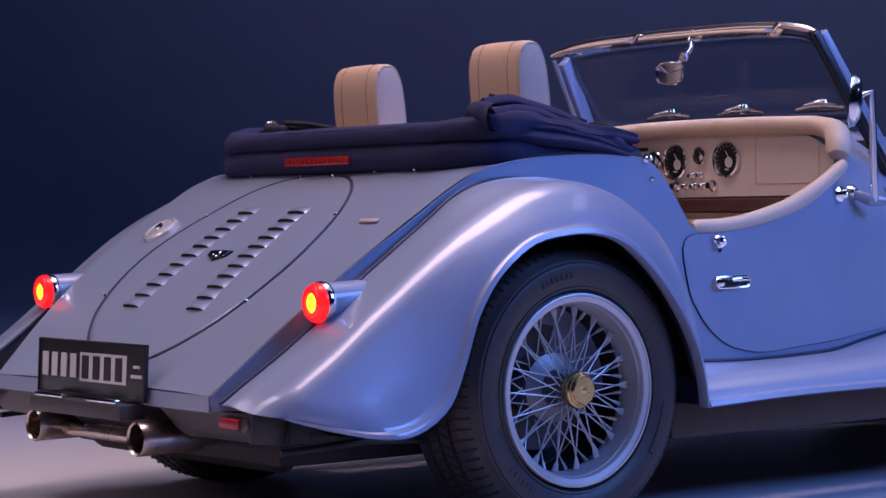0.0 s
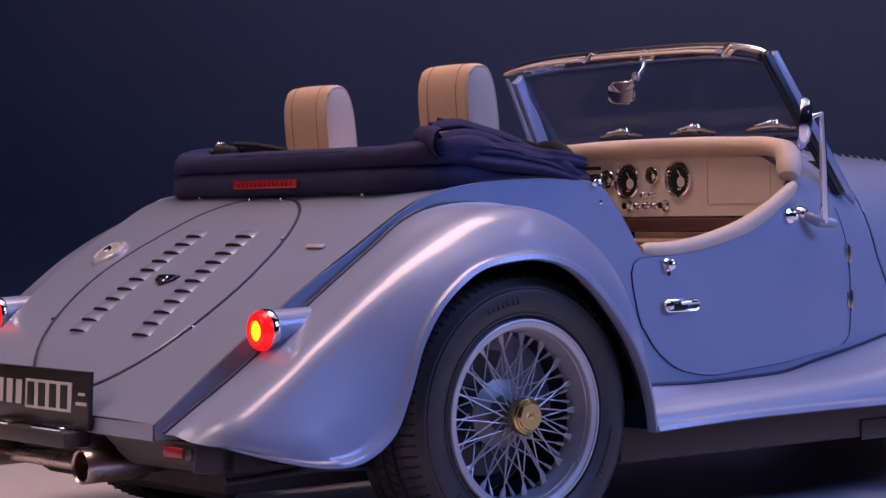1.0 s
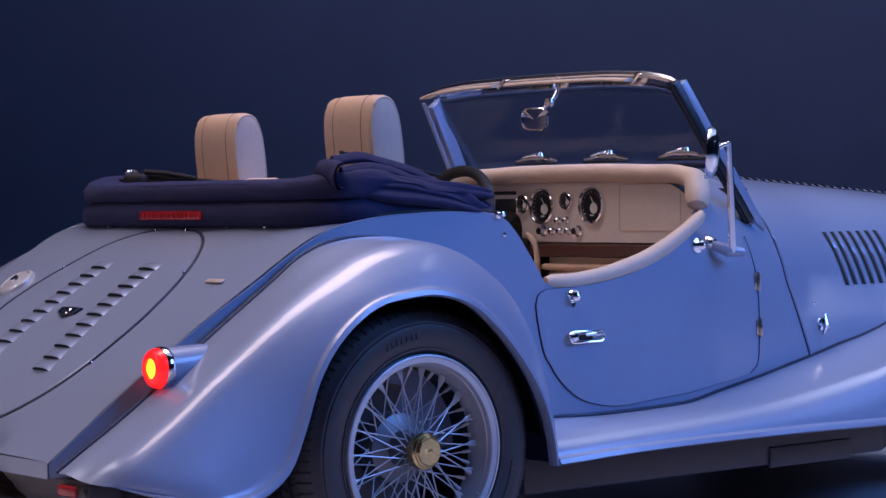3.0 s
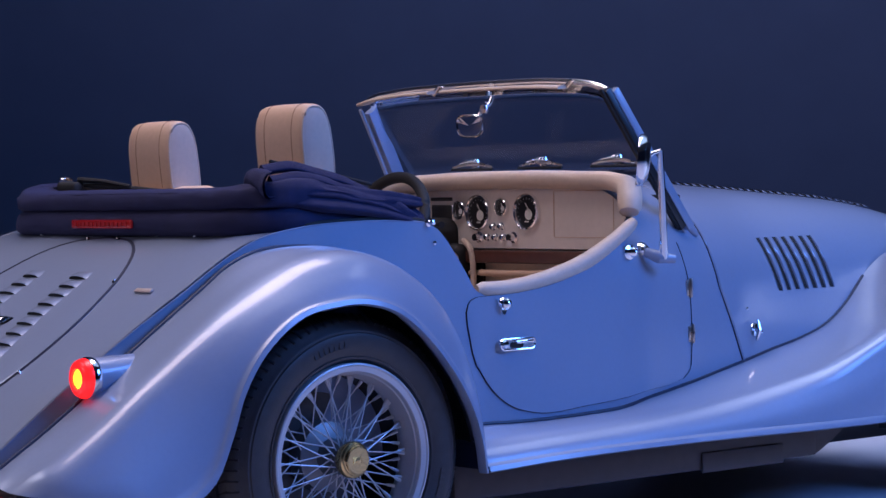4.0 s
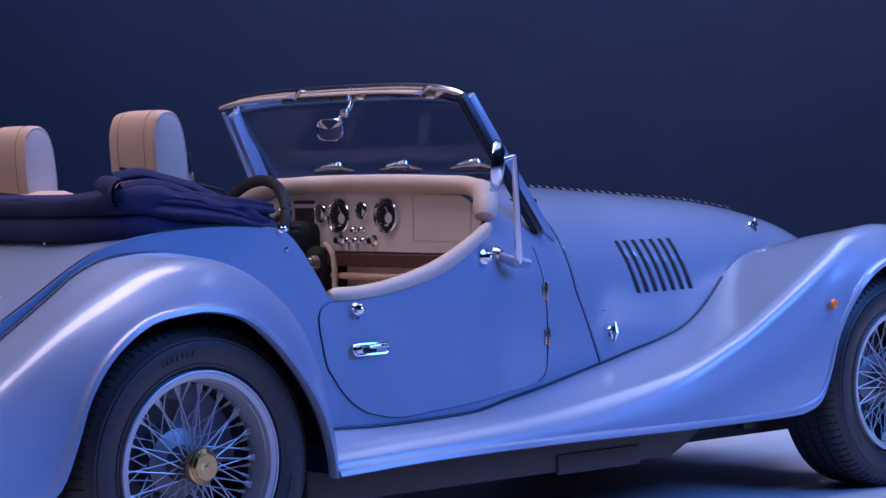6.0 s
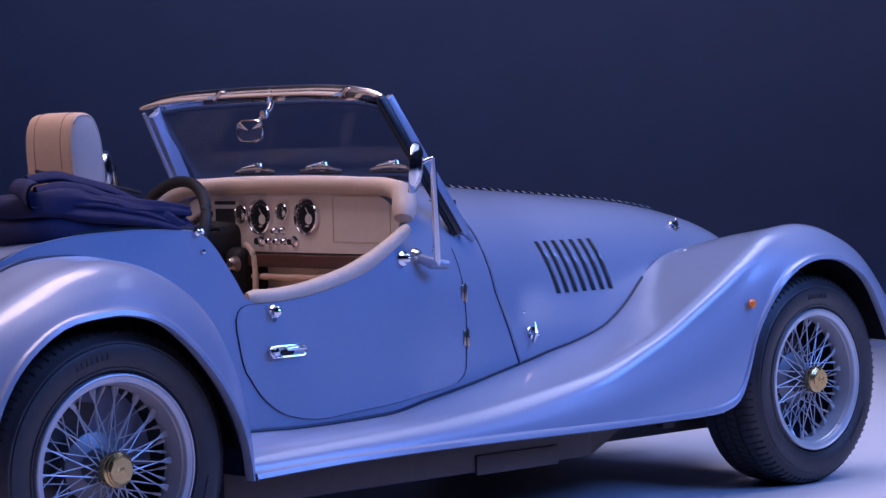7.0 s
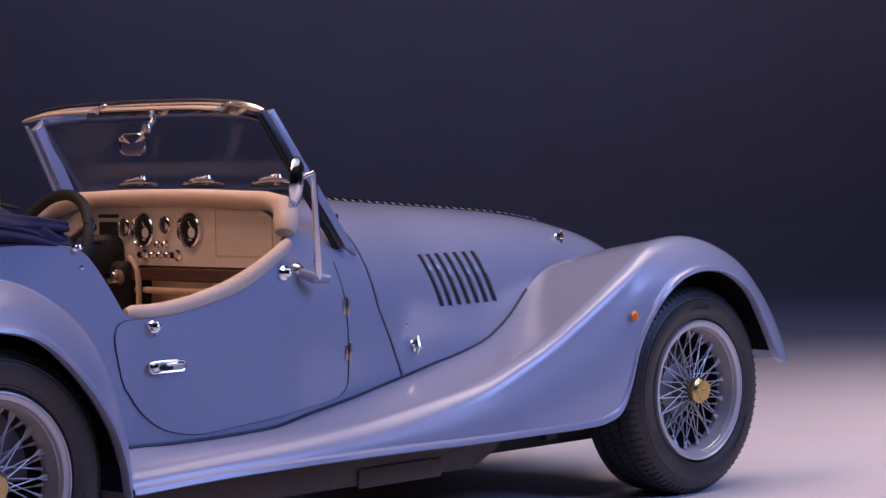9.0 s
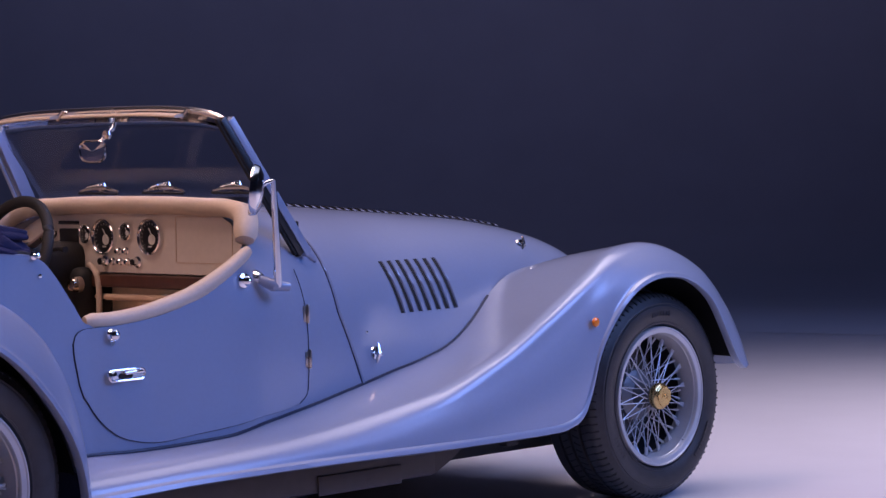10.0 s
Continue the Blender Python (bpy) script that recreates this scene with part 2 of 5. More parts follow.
deck_x = [-0.74, -0.568, -0.421, -0.28, -0.125, 0.0, 0.12]
deck_z = [0.328, 0.482, 0.594, 0.686, 0.776, 0.800, 0.81]
deck = curve(deck_x, deck_z)
half_rear = curve([-0.74, -0.715, -0.645, -0.525, -0.396, -0.25, -0.1, 0.1, 0.36, 0.57, 0.8, 0.97, 1.05],
                  [0.460, 0.467, 0.487, 0.515, 0.533, 0.541, 0.55, 0.558, 0.568, 0.598, 0.592, 0.578, 0.562])
rim_line = curve([-0.74, -0.568, -0.421, -0.28, -0.18, -0.11, 0.0, 0.11, 0.28, 0.346, 0.375, 0.397, 0.425, 0.449, 0.475, 0.50, 0.55, 0.63, 0.80, 0.914, 0.98, 1.05],
                 [0.323, 0.477, 0.589, 0.678, 0.742, 0.777, 0.801, 0.81, 0.81, 0.804, 0.791, 0.768, 0.728, 0.690, 0.648, 0.640, 0.640, 0.648, 0.688, 0.742, 0.776, 0.83])
bon_b = curve([1.0, 1.2, 1.3, 1.43, 1.6, 1.65, 1.88, 2.15, 2.37, 2.6, 2.75, 2.85, 2.92], [0.605, 0.572, 0.555, 0.532, 0.488, 0.478, 0.447, 0.405, 0.362, 0.31, 0.26, 0.22, 0.18])
bon_t = curve([1.0, 1.2, 1.43, 1.65, 1.95, 2.32, 2.5, 2.62, 2.72, 2.82, 2.88, 2.92], [0.890, 0.905, 0.900, 0.884, 0.862, 0.830, 0.800, 0.772, 0.738, 0.690, 0.645, 0.59])
bon_n = curve([1.0, 1.2, 1.43, 2.0, 2.4, 2.92], [4.0, 3.5, 3.0, 3.0, 2.8, 2.6])
BON_Z = 0.45


def bonnet_y(x, z):
    k = min(max((z - BON_Z) / (bon_t(x) - BON_Z), 0), 1)
    return bon_b(x) * (1 - k ** bon_n(x)) ** (1 / bon_n(x))


def bonnet_z(x, y):
    k = min(abs(y) / bon_b(x), 1)
    return BON_Z + (bon_t(x) - BON_Z) * (1 - k ** bon_n(x)) ** (1 / bon_n(x))


def seam(z):
    return 1.335 + (0.5 if z < 0.62 else 0.18) * (0.62 - z)


def side_y(x, z):
    if x > 1.02:
        return bonnet_y(x, z)
    wide = half_rear(x) + min(max(0.12 * (rim_line(x) - z), 0), 0.045)
    if x < 0.86:
        return wide
    # eases into the scuttle
    k = (x - 0.86) / 0.16
    end = half_rear(1.02) + min(max(0.12 * (rim_line(1.02) - z), 0), 0.045)
    return wide + (bonnet_y(1.021, z) - end) * k * k * (3 - 2 * k)


def build_tub():
    # sloping tail deck
    rows = []
    for x in np.linspace(-0.735, 0.12, 36):
        w = half_rear(x)
        rows.append([(x, w * u, deck(x) + 0.002 * (1 - u * u) - 0.004 * u ** 6) for u in np.linspace(-1, 1, 25)])
    shell("rear_deck", rows, PAINT, car, label="sloping tail panel in pale blue-grey paint")
    # folded lower edge and valance
    w = half_rear(-0.735)
    rows = []
    for z, x, k in ((deck(-0.735) - 0.001, -0.7355, 1.0), (0.300, -0.7365, 1.0), (0.298, -0.729, 1.0)):
        rows.append([(x, w * k * u, z) for u in np.linspace(-1, 1, 21)])
    shell("tail_edge", rows, PAINT, car, angle=12)
    rows = []
    for z, x in ((0.300, -0.728), (0.285, -0.724), (0.262, -0.71), (0.240, -0.69), (0.232, -0.64)):
        rows.append([(x + 0.02 * abs(u) ** 3, 0.57 * u * (1 if z > 0.27 else 0.985), max(z, 0.300 - 0.030 * (1 - math.exp(-((abs(0.57 * u) - 0.225) / 0.055) ** 4)) * 2.4) if z < 0.29 else z) for u in np.linspace(-1, 1, 81)])
    shell("rear_valance", rows, GREY, car, label="dark grey valance under the tail")
    for s in (1, -1):
        part("side_valance", box(0.085, 0.012, 0.060, 0.005, (-0.675, s * 0.580, 0.268), rot=(0, 6, 0)), GREY, car)
        # body sides
        rows = []
        xs = np.r_[np.linspace(-0.735, 0.30, 30), np.linspace(0.32, 0.52, 22), np.linspace(0.55, 1.02, 18)]
        for x in xs:
            top = rim_line(x)
            bot = 0.30
            rows.append([(x, s * side_y(x, top + (bot - top) * v), top + (bot - top) * v) for v in np.linspace(0, 1, 12)])
        shell("side_panel", rows, PAINT, car)
        # scuttle beside the dash
        rows = []
        for x in np.linspace(1.02, 1.30, 12):
            top = bon_t(x)
            col = []
            for v in np.linspace(0, 1, 26):
                z = 0.30 + (top - 0.30) * math.sin(v * math.pi / 2)
                k = (x - 1.02) / 0.28
                first = 1.02 + max(0.0, z - 0.80) * 0.9
                slant = first + (seam(z) - 0.003 - first) * k
                col.append((slant, s * side_y(max(slant, 1.021), z), z))
            rows.append(col)
        shell("scuttle_side", rows, PAINT, car)
        # dark piping along the deck edge and the wing joint
        part("edge_bead", tube([(x, s * (half_rear(x) + 0.002), rim_line(x) + 0.0005) for x in np.linspace(-0.73, 0.34, 40)], 0.0018, 6), PAINT, car)
    rows = []
    for x in np.linspace(1.14, 1.29, 5):
        rows.append([(x, y, bonnet_z(x, y) - 0.004) for y in np.linspace(-0.45, 0.45, 17)])
    shell("scuttle_top", rows, PAINT, car)


build_tub()


def build_boot_lid():
    lid = new("boot_lid")
    lid.parent = car
    cx, cy = -0.395, 0.0
    # long rounded outline, broad in the middle
    out = [(-0.70, 0.0), (-0.685, 0.10), (-0.637, 0.20), (-0.583, 0.262), (-0.50, 0.302), (-0.42, 0.312), (-0.35, 0.296), (-0.26, 0.252), (-0.19, 0.19), (-0.15, 0.12), (-0.128, 0.0)]
    line = spline(out, 30)
    ring = [(x, y) for x, y in line] + [(x, -y) for x, y in line[::-1][1:-1]]
    rows = []
    for k, lift in ((0.02, 0.005), (0.35, 0.005), (0.7, 0.005), (0.96, 0.005), (0.992, 0.004), (1.0, 0.0)):
        rows.append([(cx + (x - cx) * k, y * k, deck(cx + (x - cx) * k) + 0.002 * (1 - (y * k / half_rear(cx + (x - cx) * k)) ** 2) + lift) for x, y in ring])
    bm = grid(rows, closed_u=True)
    bm.verts.ensure_lookup_table()
    bm.faces.new(bm.verts[: len(ring)])
    part("lid_panel", bm, PAINT, lid, "oval luggage lid with two rows of louvres")
    seal = [(cx + (x - cx) * 1.008, y * 1.008, deck(cx + (x - cx) * 1.008) + 0.002 * (1 - (y / half_rear(x)) ** 2) + 0.001) for x, y in ring]
    part("lid_seal", tube(seal + seal[:2], 0.0050, 6, cap=False), TRIM, lid, "dark blue rubber lid seal")
    # louvres
    rows = []
    for v in np.linspace(0, 1, 6):
        rows.append([(0.034 * v, 0.036 * u, 0.0085 * math.sqrt(max(0, 1 - u * u)) * math.cos(v * math.pi / 2) ** 1.5) for u in np.linspace(-1, 1, 13)])
    hood = finish(bpy.data.meshes.new("louvre"), grid(rows))
    hood.materials.append(PAINT)
    rows = [[(-0.0010, 0.0345 * u, 0.0005) for u in np.linspace(-1, 1, 13)], [(-0.0010, 0.0345 * u, 0.0078 * math.sqrt(max(0, 1 - u * u))) for u in np.linspace(-1, 1, 13)]]
    hole = finish(bpy.data.meshes.new("louvre_slot"), grid(rows), False)
    hole.materials.append(BLACK)
    for s in (1, -1):
        for i in range(11):
            k = i / 10
            x = -0.568 + 0.288 * k
            y = s * (0.136 - 0.033 * k)
            z = deck(x) + 0.002 * (1 - (y / half_rear(x)) ** 2) + 0.0045
            slope = math.degrees(math.atan2(deck(x + 0.02) - deck(x - 0.02), 0.04))
            for me in (hood, hole):
                ob = link(me.name, me, None, lid)
                ob.matrix_basis = pose(x, y, z, 0, -slope, 0)
    for x, y in ((-0.284, -0.262), (-0.541, 0.298), (-0.541, -0.298), (-0.284, 0.262), (-0.14, -0.05), (-0.14, 0.08)):
        z = deck(x) + 0.002 * (1 - (y / half_rear(x)) ** 2) + 0.004
        part("lid_stud", lathe([(0.0001, 0.006), (0.004, 0.005), (0.005, 0.002), (0.005, -0.002)], "z", 10, at=(x, y, z)), CHROME, lid, "small chrome stud")
    # winged badge: plain shield with two side shapes
    x = -0.421
    slope = math.degrees(math.atan2(deck(x + 0.02) - deck(x - 0.02), 0.04))
    bm = bmesh.new()
    for pts, h in (([(-0.022, 0), (-0.004, 0.040), (0.014, 0.046), (0.016, 0.0), (0.014, -0.046), (-0.004, -0.040)], 0.004),):
        low = [bm.verts.new((a, b, 0)) for a, b in pts]
        high = [bm.verts.new((a * 0.92, b * 0.95, h)) for a, b in pts]
        bm.faces.new(high)
        for i in range(len(pts)):
            bm.faces.new((low[i], low[(i + 1) % len(pts)], high[(i + 1) % len(pts)], high[i]))
    badge = part("badge", bm, DIAL, lid, "dark winged badge with silver detail", smooth=False)
    badge.matrix_basis = pose(x, 0, deck(x) + 0.0075, 0, -slope, 0)
    bm = bmesh.new()
    for k in range(4):
        for s in (1, -1):
            box(0.0045, 0.028 - 0.005 * k, 0.0012, 0, (0.009 - 0.006 * k, s * 0.021, 0.0045), bm)
    bm = lathe([(0.0001, 0.007), (0.009, 0.006), (0.011, 0.004)], "z", 14, bm)
    ob = part("badge_relief", bm, CHROME, lid)
    ob.matrix_basis = badge.matrix_basis


build_boot_lid()


def build_fuel_cap():
    cap = new("fuel_cap")
    cap.parent = car
    x, y = -0.332, 0.389
    slope = math.degrees(math.atan2(deck(x + 0.02) - deck(x - 0.02), 0.04))
    base = part("cap_body", lathe([(0.0001, 0.016), (0.022, 0.0155), (0.030, 0.013), (0.034, 0.015), (0.040, 0.012), (0.044, 0.0), (0.044, -0.006)], "z", 40), SILVER, cap, "round pale metal filler cap")
    lock = part("cap_lock", lathe([(0.0001, 0.021), (0.009, 0.020), (0.010, 0.015)], "z", 20), CHROME, cap)
    bm = box(0.016, 0.003, 0.002, 0, (0, 0, 0.0215))
    slot = part("cap_slot", bm, BLACK, cap, smooth=False)
    for ob in (base, lock, slot):
        ob.matrix_basis = pose(x, y, deck(x) - 0.004, 0, -slope, 0) @ Matrix.Scale(1.12, 4)


build_fuel_cap()


def wing_rows(stations, s, dense=70, lip=0.012, soft=0.040, bow=0.06):
    """Wing panel from stations of inner edge, crest and outer lip (x, y, z each): a nearly flat top, a tight shoulder, a lightly bowed flank and a turned edge."""
    st = spline([np.r_[a, b, c] for a, b, c in stations], dense)
    rows = []
    for q in st:
        i, c, o = q[:3].copy(), q[3:6].copy(), q[6:].copy()
        up, down = i - c, o - c
        lu, ld = np.linalg.norm(up), np.linalg.norm(down)
        up, down = up / lu, down / ld
        r = min(soft, 0.45 * lu, 0.45 * ld)
        # push the corner out, so that the rounded shoulder passes through the crest
        corner = c - (up + down) * r * 0.22
        a0, a1 = corner + up * r, corner + down * r
        edge = o - down * min(0.016, 0.3 * ld)
        row = []
        crown = np.array([0, 0, 1.0]) * 0.010 * min(1, lu / 0.14)
        for a in np.linspace(0, 1, 9)[:-1]:
            row.append(i + (a0 - i) * a + crown * math.sin(math.pi * a) * (1 - a))
        n = np.array([down[0], 0, down[2]])
        n = n / max(np.linalg.norm(n), 1e-6)
        for a in np.linspace(0, 1, 13)[:-1]:
            row.append(a0 * (1 - a) ** 2 + corner * 2 * a * (1 - a) + a1 * a * a)
        side = np.array([0, -1.0, 0]) * bow * np.linalg.norm(edge - a1)
        for a in np.linspace(0, 1, 11):
            row.append(a1 + (edge - a1) * a + side * math.sin(math.pi * a) * (1 - 0.4 * a))
        row.append(edge + n * 0.003 + np.array([0, -0.0035, 0]))
        row.append(edge * 0.5 + o * 0.5 + np.array([0, -0.0045, 0]))
        row.append(o + n * 0.003 + np.array([0, -0.003, 0]))
        row.append(o + n * 0.006 + np.array([0, lip * 0.4, 0]))
        row.append(o + n * 0.002 + np.array([0, lip * 2, 0]))
        rows.append([(x, -s * y, z) for x, y, z in row])
    return rows


REAR_WING = [
    ((-0.765, -0.545, 0.318), (-0.745, -0.65, 0.306), (-0.715, -0.695, 0.300)),
    ((-0.70, -0.55, 0.362), (-0.7, -0.69, 0.337), (-0.62, -0.745, 0.272)),
    ((-0.626, -0.555, 0.411), (-0.645, -0.7, 0.374), (-0.53, -0.775, 0.256)),
    ((-0.556, -0.56, 0.462), (-0.58, -0.705, 0.418), (-0.458, -0.782, 0.263)),
    ((-0.488, -0.56, 0.514), (-0.515, -0.705, 0.467), (-0.388, -0.785, 0.308)),
    ((-0.416, -0.56, 0.566), (-0.445, -0.705, 0.519), (-0.344, -0.785, 0.395)),
    ((-0.344, -0.56, 0.616), (-0.375, -0.705, 0.575), (-0.310, -0.785, 0.483)),
    ((-0.255, -0.56, 0.677), (-0.295, -0.705, 0.633), (-0.250, -0.785, 0.566)),
    ((-0.194, -0.56, 0.720), (-0.2, -0.705, 0.685), (-0.164, -0.785, 0.626)),
    ((-0.118, -0.56, 0.750), (-0.095, -0.705, 0.727), (-0.073, -0.785, 0.645)),
    ((-0.03, -0.562, 0.758), (0.01, -0.705, 0.745), (0.004, -0.785, 0.647)),
    ((0.06, -0.565, 0.750), (0.105, -0.705, 0.731), (0.083, -0.785, 0.627)),
    ((0.16, -0.570, 0.695), (0.195, -0.705, 0.69), (0.160, -0.785, 0.574)),
    ((0.25, -0.575, 0.620), (0.275, -0.705, 0.62), (0.238, -0.785, 0.490)),
    ((0.32, -0.585, 0.510), (0.343, -0.703, 0.5), (0.295, -0.783, 0.400)),
    ((0.36, -0.59, 0.390), (0.378, -0.7, 0.372), (0.322, -0.780, 0.325)),
    ((0.372, -0.59, 0.262), (0.388, -0.7, 0.26), (0.334, -0.778, 0.260)),
]
FRONT_WING = [
    ((0.36, -0.60, 0.345), (0.36, -0.715, 0.31), (0.36, -0.757, 0.263)),
    ((0.62, -0.60, 0.345), (0.62, -0.715, 0.318), (0.62, -0.757, 0.272)),
    ((0.85, -0.59, 0.350), (0.85, -0.715, 0.325), (0.87, -0.757, 0.274)),
    ((1.17, -0.565, 0.386), (1.17, -0.715, 0.342), (1.20, -0.757, 0.272)),
    ((1.42, -0.525, 0.424), (1.42, -0.715, 0.374), (1.47, -0.757, 0.268)),
    ((1.58, -0.48, 0.445), (1.56, -0.715, 0.403), (1.64, -0.757, 0.267)),
    ((1.73, -0.45, 0.465), (1.7, -0.715, 0.452), (1.80, -0.757, 0.267)),
    ((1.86, -0.43, 0.497), (1.82, -0.715, 0.5), (1.91, -0.757, 0.268)),
    ((1.96, -0.42, 0.550), (1.92, -0.713, 0.549), (2.00, -0.757, 0.274)),
    ((2.04, -0.41, 0.607), (2.0, -0.711, 0.589), (2.065, -0.755, 0.300)),
    ((2.11, -0.40, 0.650), (2.08, -0.707, 0.63), (2.11, -0.752, 0.370)),
    ((2.17, -0.39, 0.676), (2.15, -0.7, 0.666), (2.15, -0.75, 0.465)),
    ((2.24, -0.385, 0.693), (2.22, -0.69, 0.703), (2.22, -0.748, 0.556)),
    ((2.32, -0.38, 0.702), (2.3, -0.672, 0.738), (2.315, -0.746, 0.631)),
    ((2.41, -0.38, 0.708), (2.4, -0.657, 0.757), (2.42, -0.745, 0.667)),
    ((2.51, -0.38, 0.702), (2.50, -0.645, 0.762), (2.53, -0.744, 0.666)),
    ((2.61, -0.39, 0.682), (2.61, -0.64, 0.743), (2.62, -0.742, 0.638)),
    ((2.66, -0.43, 0.640), (2.75, -0.64, 0.684), (2.70, -0.74, 0.583)),
    ((2.68, -0.47, 0.570), (2.86, -0.64, 0.592), (2.77, -0.738, 0.488)),
    ((2.72, -0.50, 0.470), (2.94, -0.645, 0.483), (2.83, -0.735, 0.402)),
    ((2.75, -0.52, 0.372), (2.985, -0.65, 0.375), (2.875, -0.73, 0.372)),
]


def build_wings():
    for s in (1, -1):
        wing = shell("rear_wing", wing_rows(REAR_WING, s, soft=0.042, bow=0.05), PAINT, car, 0.003, label="rounded rear wing in pale blue-grey paint")
        welt = spline([a for a, b, c in REAR_WING], 60)
        part("wing_piping", tube([(x, -s * (y - 0.002), z + 0.004) for x, y, z in welt], 0.0045, 8), TRIM, wing, "dark blue wing piping")
        front = shell("front_wing", wing_rows(FRONT_WING, s, dense=110, lip=0.01), PAINT, car, 0.003, label="long sweeping front wing and running board")
        # piping where the wing meets the body side
        welt = []
        for row in wing_rows(FRONT_WING, s, dense=110, lip=0.01):
            for p, q in zip(row, row[1:]):
                f, g = [abs(v[1]) - side_y(v[0], v[2]) for v in (p, q)]
                if f <= 0 < g and p[0] < 2.35:
                    k = f / (f - g)
                    hit = [u + (v - u) * k for u, v in zip(p, q)]
                    welt.append((hit[0], hit[1] + s * 0.003, hit[2] + 0.003))
                    break
        part("wing_piping", tube(welt, 0.0045, 8), TRIM, front, "dark blue wing piping")
        # closing plate at the back of the running board
        bm = grid([[(0.358, s * y, z) for y, z in ((0.60, 0.343), (0.70, 0.325), (0.74, 0.30), (0.755, 0.265))], [(0.358, s * y, 0.262) for y in (0.60, 0.70, 0.74, 0.755)]])
        part("board_end", bm, TRIM, front, smooth=False)
        # inner arches
        for some, cut in ((REAR_WING, 2), (FRONT_WING, 9)):
            arc = spline([c for a, b, c in some[cut:-1]], 50)
            hub_x = 0.0 if some is REAR_WING else 2.52
            rows = []
            for y, off in ((0.735, 0.004), (0.70, 0.020), (0.62, 0.026), (0.44, 0.026)):
                row = []
                for x, _, z in arc:
                    d = math.hypot(x - hub_x, z - 0.315)
                    row.append((x + (x - hub_x) / d * off, s * y, z + (z - 0.315) / d * off))
                rows.append(row)
            shell("arch_liner", rows, LINER, car, 0.003, label="black wheel arch liner")
        lamp = part("side_marker", lathe([(0.0001, 0.010), (0.008, 0.009), (0.012, 0.006), (0.0135, 0.0)], "y", 20), AMBER, front, "small round amber side marker")
        lamp.matrix_basis = Matrix.Translation((2.128, s * 0.751, 0.556)) @ (Matrix.Identity(4) if s > 0 else pose(0, 0, 0, 0, 0, 180))


build_wings()


